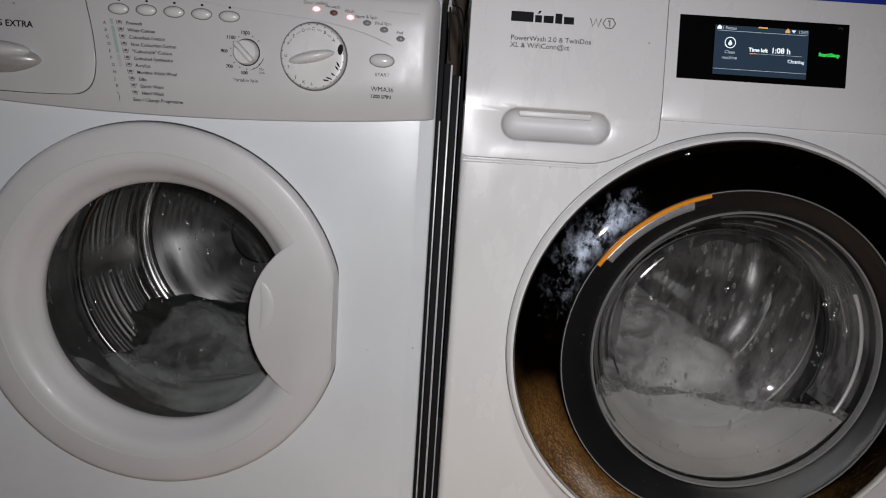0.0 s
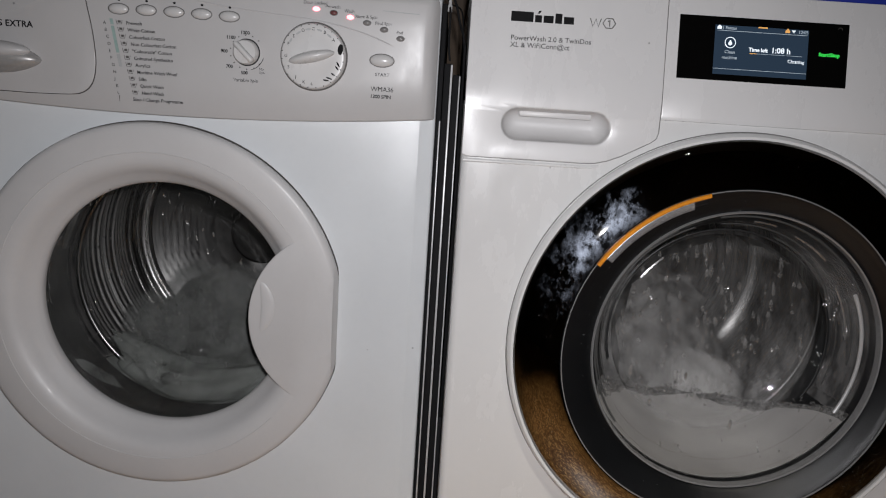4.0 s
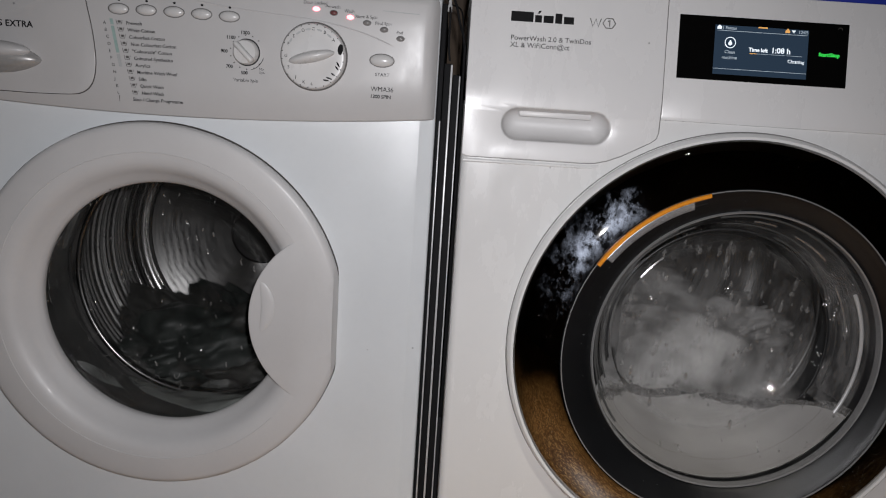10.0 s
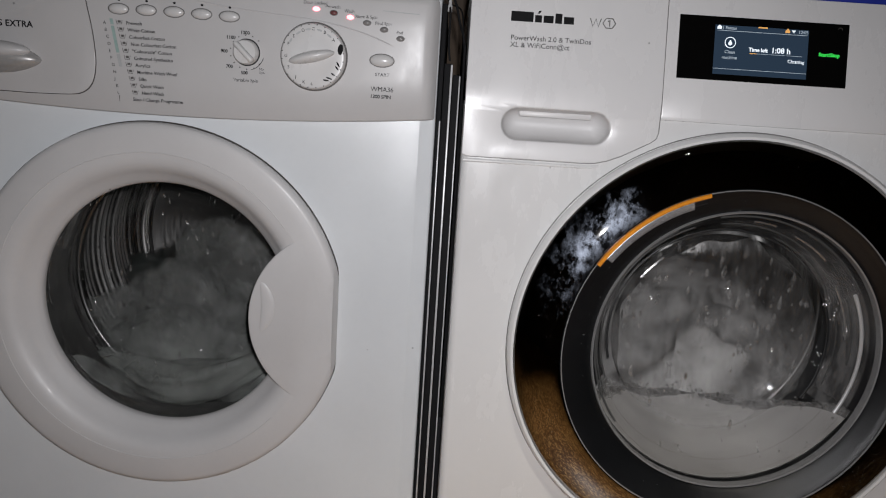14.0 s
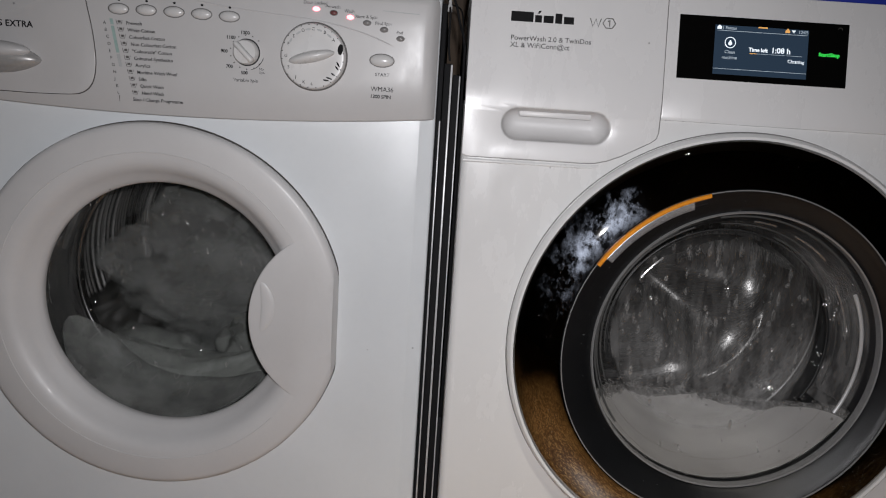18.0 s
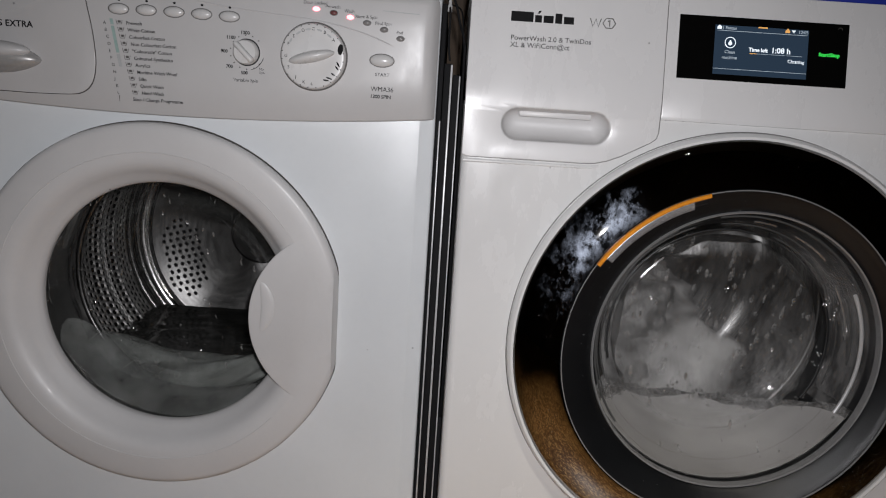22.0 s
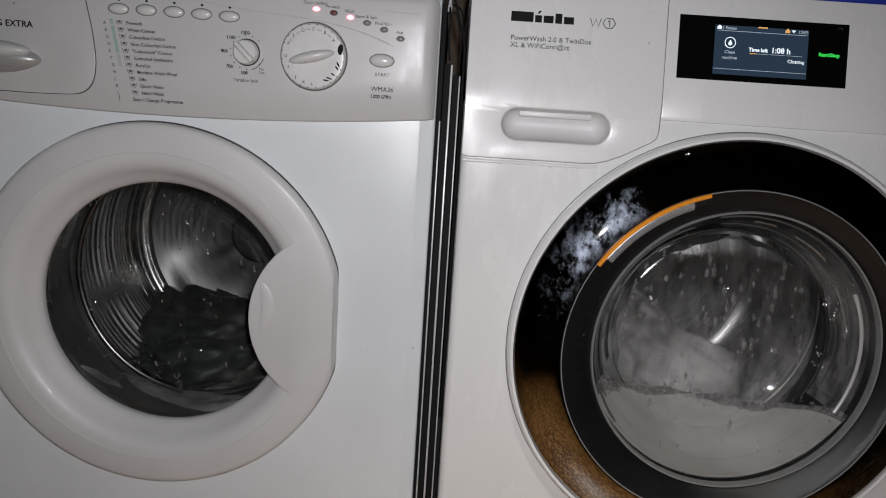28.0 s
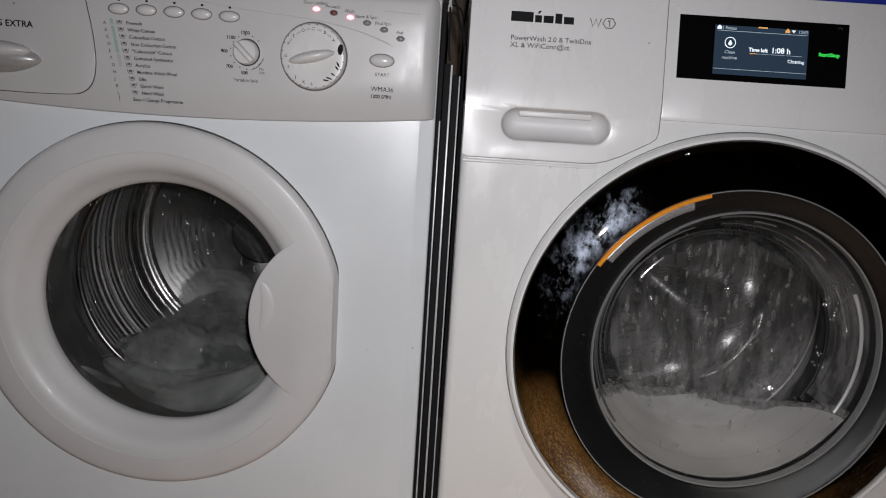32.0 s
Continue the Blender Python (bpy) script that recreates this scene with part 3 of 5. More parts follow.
    words("knob_caption", "Variable Spin", 0.0048, sx - 0.0134, sz - 0.0288, parent=panel)
    pts = [(sx + 0.0172 * math.sin(t), PY - 0.0003, sz + 0.0172 * math.cos(t)) for t in (radians(105 + 5 * k) for k in range(13))]
    p("knob_arc", tube(pts, 0.0003, 4), INK, panel)

    # programme dial
    dx, dz = -0.1525, 0.778
    bm = bmesh.new()
    lathe(bm, [(0.0335, 0.003), (0.0335, -0.0008), (0.0327, -0.0016), (0.032, -0.0008)], dx, dz, 64, y0=PY)
    p("dial_ring", bm, RIM, panel)
    bm = bmesh.new()
    lathe(bm, [(0.0322, 0.003), (0.0318, -0.007), (0.0305, -0.0088), (0.0285, -0.0092), (0.02, -0.0085), (0, -0.008)], dx, dz, 64, y0=PY)
    dial = p("programme_dial", bm, BUTTON, label="round white programme dial with a lens-shaped grip")
    bm = bmesh.new()
    bmesh.ops.create_uvsphere(bm, u_segments=32, v_segments=16, radius=1.0)
    bmesh.ops.transform(bm, matrix=Matrix.Translation((dx - 0.001, PY - 0.0085, dz - 0.0005)) @ Matrix.Rotation(radians(-14), 4, "Y") @ Matrix.Diagonal((0.0232, 0.011, 0.0056, 1)), verts=bm.verts[:])
    p("dial_grip", bm, BUTTON, dial)
    for k in range(24):
        t = radians(15 * k + 7)
        p("dial_tick", plate(ellipse(dx + 0.0303 * math.sin(t), dz + 0.0303 * math.cos(t), 0.00055, 0.00055, 8), PY - 0.0092, PY - 0.007, 0), INK, dial)
    for k, (ch, a) in enumerate((("A", 50), ("B", 26), ("C", 0), ("D", -22), ("E", -46), ("F", -66), ("G", -92), ("S", -116), ("J", -142), ("K", 198), ("L", 180))):
        t = radians(a)
        words("dial_letter", ch, 0.0042, dx + 0.0262 * math.sin(t), dz + 0.0262 * math.cos(t) - 0.0015, INK, y=PY - 0.0093, parent=dial, align="CENTER")
    for a in (-58, -34, -11, 14, 38):
        t = radians(a)
        p("dial_bar", plate(ellipse(dx + 0.0258 * math.sin(t), dz + 0.0258 * math.cos(t), 0.0028, 0.001, 10, -t), PY - 0.0091, PY - 0.007, 0), PALE_GREY_INK, dial)
    p("dial_off_mark", plate(ellipse(dx + 0.0272, dz + 0.008, 0.0026, 0.0052, 24, radians(-5)), PY - 0.0095, PY - 0.007, 0), INK, dial, "black oval off mark")
    for a, w in ((104, 0.0055), (112, 0.005), (128, 0.004), (140, 0.006), (148, 0.0055)):
        t = radians(a)
        p("dial_bar", plate(ellipse(dx + 0.0262 * math.sin(t), dz + 0.0262 * math.cos(t), w * 0.55, 0.0008, 10, radians(-60 + (a - 104) * 1.2)), PY - 0.0094, PY - 0.007, 0), INK, dial)

    # start button, model name, indicator lamps
    x, z = -0.0849, 0.7785
    p("button_rim", plate(ellipse(x, z, 0.0127, 0.0068), PY - 0.0006, PY + 0.002, 0.0004), RIM, panel)
    bm = bmesh.new()
    bmesh.ops.create_uvsphere(bm, u_segments=28, v_segments=14, radius=1.0)
    bmesh.ops.transform(bm, matrix=Matrix.LocRotScale((x, PY + 0.0004, z), None, (0.012, 0.0042, 0.0062)), verts=bm.verts[:])
    p("start_button", bm, BUTTON, panel, "oval grey-white start button")
    words("start_caption", "START", 0.0046, -0.0912, 0.7632, parent=panel, wide=1.1)
    words("model_lettering", "WMA36", 0.0066, -0.0949, 0.7483, INK, parent=panel)
    words("model_lettering", "1300 SPIN", 0.0049, -0.0952, 0.7416, parent=panel, bold=0.00012)
    lamps = (("Door Locked", -0.1516, 0.8238, LED_ON), ("Prewash", -0.1343, 0.8211, LED_OFF), ("Wash", -0.118, 0.8179, LED_ON), ("Rinse & Spin", -0.1011, 0.8136, LED_DARK), ("Final Spin", -0.0841, 0.8082, LED_DARK), ("End", -0.0675, 0.8006, LED_DARK))
    for body, x, z, mat in lamps:
        p("lamp_rim", plate(ellipse(x, z, 0.0042, 0.0028, 24), PY - 0.0006, PY + 0.002, 0.0003), RIM if mat is not LED_ON else LED_GLOW, panel)
        bm = bmesh.new()
        bmesh.ops.create_uvsphere(bm, u_segments=20, v_segments=10, radius=1.0)
        bmesh.ops.transform(bm, matrix=Matrix.LocRotScale((x, PY - 0.0002, z), None, (0.0036, 0.0018, 0.0023)), verts=bm.verts[:])
        p("indicator_lamp", bm, mat, panel, "lit red indicator lamp" if mat is LED_ON else "unlit indicator lamp")
        words("lamp_caption", body, 0.0043, x - 0.001, z + 0.0043, INK_SOFT, parent=panel, align="CENTER")
    p("worn_print", plate([(-0.086, 0.8256), (-0.05, 0.8243), (-0.05, 0.8252), (-0.086, 0.8265)], PY - 0.0002, PY + 0.001, 0), PALE_GREY_INK, panel)

    # door: ring with a dished inside, straight on the grip side
    bm = bmesh.new()
    prof = [(0.1985, HY - 0.0006), (0.1995, HY - 0.006), (0.199, HY - 0.0108), (0.197, HY - 0.0134), (0.193, HY - 0.0145), (0.182, HY - 0.015), (0.1712, HY - 0.0152), (0.1695, HY - 0.0151), (0.1685, HY - 0.0149), (0.164, HY - 0.0144), (0.158, HY - 0.0125), (0.1525, HY - 0.0085), (0.148, HY - 0.0025), (0.1445, 0.0425), (0.1395, 0.0475), (0.1362, 0.0512), (0.135, 0.055), (0.1365, 0.062)]
    lathe(bm, prof, HX, HZ, 128)
    for v in bm.verts:
        v.co.x = min(v.co.x, -0.1252 + 0.2 * (v.co.y - HY + 0.0152) if v.co.x > -0.14 else v.co.x)
    for v in bm.verts:
        k = min(1.0, max(0.0, (v.co.y - 0.03) / 0.022))
        v.co.x += 0.002 * k
        v.co.z += 0.0004 * k
    door = p("door", bm, DOOR_PLASTIC, label="closed round door with white plastic ring", sharp=40)
    bm = bmesh.new()
    lathe(bm, [(0.1985, HY - 0.0002), (0.2007, HY - 0.0004), (0.2007, HY + 0.002)], HX, HZ, 128)
    for v in bm.verts:
        v.co.x = min(v.co.x, -0.1214)
    p("door_gap", bm, GROOVE, door)
    rim = [(HX + 0.1692 * math.sin(t), HY - 0.0149, HZ + 0.1692 * math.cos(t)) for t in (radians(132 + 283 * k / 150) for k in range(151))]
    p("door_crease", tube(rim, 0.0007, 6), DOOR_PLASTIC, door)
    # grip: a flat shield over the dish
    arc = [(-0.1145 + 0.1 * math.cos(t), 0.5045 + 0.1 * math.sin(t)) for t in (radians(121 + 118 * k / 48) for k in range(49))]
    right = [(HX + 0.178 * math.cos(t), HZ + 0.178 * math.sin(t)) for t in (radians(-29.6 + 59.4 * k / 20) for k in range(21))]
    arc = [q for q in arc if math.hypot(q[0] - HX, q[1] - HZ) < 0.1705]
    bm = plate(arc + right, HY - 0.0153, 0.06, 0)
    es = [e for e in bm.edges if all(abs(v.co.y - HY + 0.0153) < 1e-7 and math.hypot(v.co.x - HX, v.co.z - HZ) < 0.172 for v in e.verts)]
    bmesh.ops.bevel(bm, geom=es, offset=0.0016, segments=3, affect="EDGES", profile=0.5)
    p("door_grip", bm, DOOR_PLASTIC, door, "flat white door grip")
    bm = bmesh.new()
    bmesh.ops.create_uvsphere(bm, u_segments=28, v_segments=14, radius=1.0)
    for v in bm.verts:
        z = v.co.z
        v.co = Vector((-0.2005 + 0.0075 * v.co.x + 0.007 * (1 - z * z), HY - 0.0149 + 0.0018 * v.co.y, 0.517 + 0.028 * z))
    p("finger_dent", bm, DOOR_PLASTIC, door)
    # glass bowl
    bm = bmesh.new()
    bowl = [(0.1362, 0.056), (0.133, 0.08), (0.127, 0.105), (0.12, 0.13), (0.105, 0.147), (0.07, 0.158), (0.0, 0.162)]
    lathe(bm, bowl, HX, HZ, 96)
    lathe(bm, [(max(0.0, r - 0.005), y - 0.005 if r < 0.13 else y) for r, y in bowl], HX, HZ, 96)
    g = p("door_glass", bm, GLASS_L, door, "clear bowl-shaped door glass", sharp=60)
    g.visible_shadow = False
    # dried scum and drops on the glass, mostly near its lower rim
    rnd = random.Random(12)
    def on_glass(a, r):
        y = float(np.interp(r, [0.0, 0.065, 0.1, 0.115, 0.122, 0.13, 0.1362], [0.157, 0.153, 0.142, 0.125, 0.1, 0.08, 0.056]))
        return (HX + r * math.sin(a), y - 0.0008, HZ + r * math.cos(a))
    for _ in range(15):
        a, r = radians(rnd.choice((rnd.uniform(170, 310), rnd.uniform(170, 235)))), rnd.uniform(0.112, 0.1335)
        bend, way, n = rnd.uniform(-0.9, 0.9), rnd.uniform(0, math.tau), rnd.randint(4, 8)
        pts = []
        for k in range(n):
            pts.append(on_glass(a, min(0.135, r)))
            way += bend * rnd.random()
            a, r = a + 0.0016 * math.sin(way) / 0.125, r + 0.0016 * math.cos(way)
        p("scum_mark", tube(pts, rnd.uniform(0.00016, 0.0004), 5), SCUM, g)
    bm = bmesh.new()
    for _ in range(60):
        q = on_glass(radians(rnd.uniform(150, 330)), rnd.uniform(0.1, 0.134))
        s = rnd.uniform(0.0004, 0.0011)
        bmesh.ops.create_icosphere(bm, subdivisions=2, radius=1.0, matrix=Matrix.LocRotScale(q, None, (s, 0.0006, s * rnd.uniform(0.8, 2.0))))
    for _ in range(70):
        a, r = rnd.uniform(0, math.tau), 0.118 * math.sqrt(rnd.random())
        s = rnd.uniform(0.0004, 0.0014)
        bmesh.ops.create_icosphere(bm, subdivisions=2, radius=1.0, matrix=Matrix.LocRotScale(on_glass(a, r), Euler((0, rnd.gauss(0, 0.3), 0)), (s, 0.0006, s * rnd.uniform(1.0, 3.4))))
    drops = p("water_drop", bm, DROPS, g, "small drops on the glass", 80)
    drops["kind"] = "stuff"
    drops.visible_shadow = False
    # rubber seal
    bm = bmesh.new()
    lathe(bm, [(0.186, 0.046), (0.16, 0.06), (0.138, 0.063), (0.143, 0.08), (0.15, 0.095), (0.161, 0.112), (0.1655, 0.13), (0.1645, 0.148), (0.164, 0.158), (0.1635, 0.166), (0.166, 0.17), (0.19, 0.17), (0.195, 0.16)], HX, HZ, 96)
    p("door_seal", bm, RUBBER, label="grey rubber door seal with creases and drops")
    for a, l in ((282, 0.018), (288, 0.012), (276, 0.022), (268, 0.014), (262, 0.01)):
        t = radians(a)
        pts = [(HX + r * math.sin(t + 0.12 * k), 0.1 + 0.008 * k, HZ + r * math.cos(t + 0.12 * k) - l * 0.3 * k) for k, r in ((0, 0.151), (1, 0.158), (2, 0.1625), (3, 0.1645))]
        p("seal_crease", tube(pts, 0.0009, 5), RUBBER)
    bm = bmesh.new()
    box(bm, -0.006, 0.006, 0.15, 0.166, -0.03, 0.03, 0.003)
    bmesh.ops.transform(bm, matrix=Matrix.Translation((HX, 0, HZ)) @ Matrix.Rotation(radians(-68), 4, "Y") @ Matrix.Translation((0, 0, 0.163)) @ Matrix.Rotation(radians(90), 4, "Y"), verts=bm.verts[:])
    p("seal_tab", bm, RUBBER)
    bm = bmesh.new()
    lathe(bm, [(0.19, 0.17), (0.255, 0.175), (0.262, 0.3), (0.262, 0.54), (0.0, 0.56)], HX, HZ, 64)
    p("outer_tub", bm, BLACK, label="dark plastic outer tub")
    return root


def perforated(bm, bands, cols, hole):
    """A drum wall about the y axis. bands: rows of (y0, y1, r0, r1, pierced); pierced rows have staggered round holes pressed outwards."""
    da = math.tau / cols
    for k, (y0, y1, r0, r1, pierced) in enumerate(bands):
        shift = 0.5 * (k % 2)

        def place(a, y, press=0.0):
            rr = r0 + (r1 - r0) * (y - y0) / (y1 - y0) + press
            return bm.verts.new((rr * math.sin(a), y, rr * math.cos(a)))
        low = [place((c + shift) * da, y0) for c in range(cols)]
        high = [place((c + shift) * da, y1) for c in range(cols)]
        for c in range(cols):
            o = (low[c], low[(c + 1) % cols], high[(c + 1) % cols], high[c])
            if not pierced:
                bm.faces.new(o)
                continue
            ca, cy = (c + shift + 0.5) * da, (y0 + y1) / 2
            h = []
            for q in range(8):
                t = math.tau * q / 8 + math.pi / 8
                h.append(place(ca - hole / r0 * math.cos(t), cy - hole * math.sin(t), hole * 0.55))
            for n in range(4):
                bm.faces.new((o[n], h[(2 * n + 1) % 8], h[2 * n]))
                bm.faces.new((o[n], o[(n + 1) % 4], h[(2 * n + 2) % 8], h[(2 * n + 1) % 8]))


def wall_bands(r, y0, y1, pitch, beads):
    """Rows of a drum wall from front to back; beads: (middle, half width, height) of plain ribs pressed inwards."""
    n = round((y1 - y0) / pitch)
    dip = lambda y: r - sum(h * max(0.0, 1 - ((y - m) / w) ** 2) for m, w, h in beads)
    ys = [y0 + (y1 - y0) * i / n for i in range(n + 1)]
    return [(a, b, dip(a), dip(b), True) for a, b in zip(ys, ys[1:])]


def lifter(r, y0, y1, high, wide, metal, parent, angle):
    """A rounded rib along the drum wall that lifts the wash."""
    bm = bmesh.new()
    rings = []
    for i in range(17):
        u = i / 16
        y = y0 + (y1 - y0) * u
        h = high * math.sin(math.pi * min(1.0, 0.1 + u * 0.85)) ** 0.5
        ring = [(w * wide, y, r + 0.002 - h * (1 - w * w) ** 0.8) for w in (-1 + k / 6 for k in range(13))]
        ring += [(wide * 0.8, y, r + 0.004), (-wide * 0.8, y, r + 0.004)]
        rings.append(ring)
    vs = stack(bm, rings)
    bm.faces.new(vs[0])
    bm.faces.new(vs[-1])
    bmesh.ops.transform(bm, matrix=Matrix.Rotation(radians(angle), 4, "Y"), verts=bm.verts[:])
    part("drum_lifter", bm, metal, parent)


def rolled_lip(r, y_wall, y_lip, mouth):
    bm = bmesh.new()
    lathe(bm, [(r, y_wall), (r - 0.004, y_wall - 0.012), (mouth + 0.008, y_lip + 0.006)] + [(mouth + 0.0035 + 0.0035 * math.cos(t), y_lip - 0.0035 * math.sin(t)) for t in (math.pi * k / 10 for k in range(11))] + [(mouth + 0.002, y_lip + 0.01)], 0, 0, 96)
    return bm


def build_old_drum(parent):
    """Steel drum with staggered holes, two ribs and pierced fields in its end wall; it turns about its own y axis."""
    r, y0, y1, yb = 0.198, 0.194, 0.412, 0.452
    bm = bmesh.new()
    perforated(bm, wall_bands(r, y0, y1, 0.0098, ((0.318, 0.02, 0.006), (0.366, 0.016, 0.005))), 116, 0.0036)
    drum = part("drum", bm, STEEL, parent, "pierced stainless steel drum, turning", 42)
    part("drum_mouth", rolled_lip(r, y0, 0.184, 0.155), MOUTH, drum, "polished rolled rim")
    bm = bmesh.new()
    rb = 0.171
    lathe(bm, [(r, y1), (r - 0.003, y1 + 0.004), (r - 0.0015, y1 + 0.01), (r - 0.004, y1 + 0.017), (r - 0.009, y1 + 0.022), (r - 0.0085, y1 + 0.027), (r - 0.013, y1 + 0.033), (r - 0.019, y1 + 0.0355), (r - 0.023, y1 + 0.034), (rb, yb - 0.002)], 0, 0, 96)
    part("drum_corner", bm, LIP, drum, "ribbed bright corner of the drum", sharp=60)
    # end wall: a smooth dished sheet with a raised hub and three soft arms between the pierced fields
    n_a, n_r = 144, 26
    def end_y(x, z):
        q = math.hypot(x, z)
        a = math.atan2(x, z)
        arm = math.cos(3 * (a - radians(239)))
        return yb + 0.031 * (1 - (q / rb) ** 3) - 0.006 * max(0.0, -arm) ** 1.5 * min(1.0, q / 0.06) * smooth(rb - q, 0.0, 0.03)
    bm = bmesh.new()
    rings = [[(rb * k / n_r * math.sin(math.tau * i / n_a), rb * k / n_r * math.cos(math.tau * i / n_a)) for i in range(n_a)] for k in range(n_r, 0, -1)]
    stack(bm, [[(x, end_y(x, z), z) for x, z in ring] for ring in rings], cap=True)
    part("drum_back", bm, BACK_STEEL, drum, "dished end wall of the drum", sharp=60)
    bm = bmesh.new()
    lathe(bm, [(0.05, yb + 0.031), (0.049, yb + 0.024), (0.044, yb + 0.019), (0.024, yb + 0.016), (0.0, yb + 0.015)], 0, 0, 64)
    part("drum_hub", bm, HUB_STEEL, drum, "domed hub, toned dark for shade")
    holes, lips = bmesh.new(), bmesh.new()
    for f in range(3):
        mid = radians(239 + 120 * f)
        cx, cz = 0.13 * math.sin(mid), 0.13 * math.cos(mid)
        ux, uz = math.cos(mid + radians(8)), -math.sin(mid + radians(8))
        for k in range(13):
            for q in range(6):
                u, w = (k - 6) * 0.0104, (q - 2.5 + 0.25 * (k % 2)) * 0.0098
                if abs(k - 6) > 4 and q in (0, 5) or abs(k - 6) > 5 and q in (1, 4):
                    continue
                x, z = cx + ux * u - uz * w, cz + uz * u + ux * w
                if math.hypot(x, z) > rb - 0.006:
                    continue
                ring = lambda s, d: [(x + s * math.cos(t), end_y(x, z) - d, z + s * math.sin(t)) for t in (math.tau * i / 10 for i in range(10))]
                holes.faces.new([holes.verts.new(p) for p in ring(0.0026, 0.001)])
                stack(lips, [ring(0.0037, 0.0001), ring(0.0032, 0.0012), ring(0.0026, 0.0009)])
    part("back_holes", holes, BLACK, drum)["kind"] = "stuff"
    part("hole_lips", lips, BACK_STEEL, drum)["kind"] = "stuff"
    for k in range(3):
        lifter(r, y0 + 0.014, y1 - 0.006, 0.052, 0.026, STEEL, drum, 322 + 120 * k)
    return drum


def build_new_drum(parent):
    """Larger drum, dim behind the wet glass by its dark steel tone, with a wide round corner and a three-armed end
    wall.
    """
    r, y0, y1, yb = 0.238, 0.175, 0.405, 0.462
    bm = bmesh.new()
    perforated(bm, wall_bands(r, y0, y1, 0.0115, ((0.27, 0.02, 0.004), (0.34, 0.02, 0.004))), 110, 0.0022)
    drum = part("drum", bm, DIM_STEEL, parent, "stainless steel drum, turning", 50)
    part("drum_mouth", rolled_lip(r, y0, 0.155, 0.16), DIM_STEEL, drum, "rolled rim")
    n_a = 144
    prof = [(r - 0.055 * (1 - math.cos(t)), y1 + 0.055 * math.sin(t)) for t in (math.pi / 2 * k / 12 for k in range(13))] + [(0.16, yb + 0.004), (0.13, yb + 0.01), (0.1, yb + 0.014), (0.06, yb + 0.016), (0.04, yb + 0.006), (0.02, yb + 0.004), (0.002, yb + 0.004)]
    bm = bmesh.new()
    rings = []
    for q, y in prof:
        ring = []
        for i in range(n_a):
            a = math.tau * i / n_a
            arm = max(0.0, math.cos(3 * a)) ** 2 * smooth(q, 0.03, 0.1) * (1 - smooth(q, 0.225, r))
            ring.append((q * math.sin(a), y - 0.03 * arm, q * math.cos(a)))
        rings.append(ring)
    stack(bm, rings, cap=True)
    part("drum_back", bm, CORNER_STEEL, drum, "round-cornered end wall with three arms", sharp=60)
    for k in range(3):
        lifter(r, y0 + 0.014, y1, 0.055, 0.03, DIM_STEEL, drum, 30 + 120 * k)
    return drum


old_machine = build_old_machine()
old_drum = build_old_drum(old_machine)


# ---- the newer machine: white front, leaning fascia with a display, black mirror ring ----
MX, MZ = 0.2835, 0.508
GX, GZ = 0.2925, 0.5095
LEAN = 11.0
BEND = 0.752


def fascia_y(z):
    u, soft = z - BEND, 0.014
    if abs(u) < soft:
        return (u + soft) ** 2 / (4 * soft) * math.tan(radians(LEAN))
    return max(0.0, u) * math.tan(radians(LEAN))


def leaned(bm):
    for k in range(-3, 4):
        g = bm.verts[:] + bm.edges[:] + bm.faces[:]
        bmesh.ops.bisect_plane(bm, geom=g, plane_co=(0, 0, BEND + 0.014 * k / 3), plane_no=(0, 0, 1))
    for v in bm.verts:
        v.co.y += fascia_y(v.co.z)
    return bm


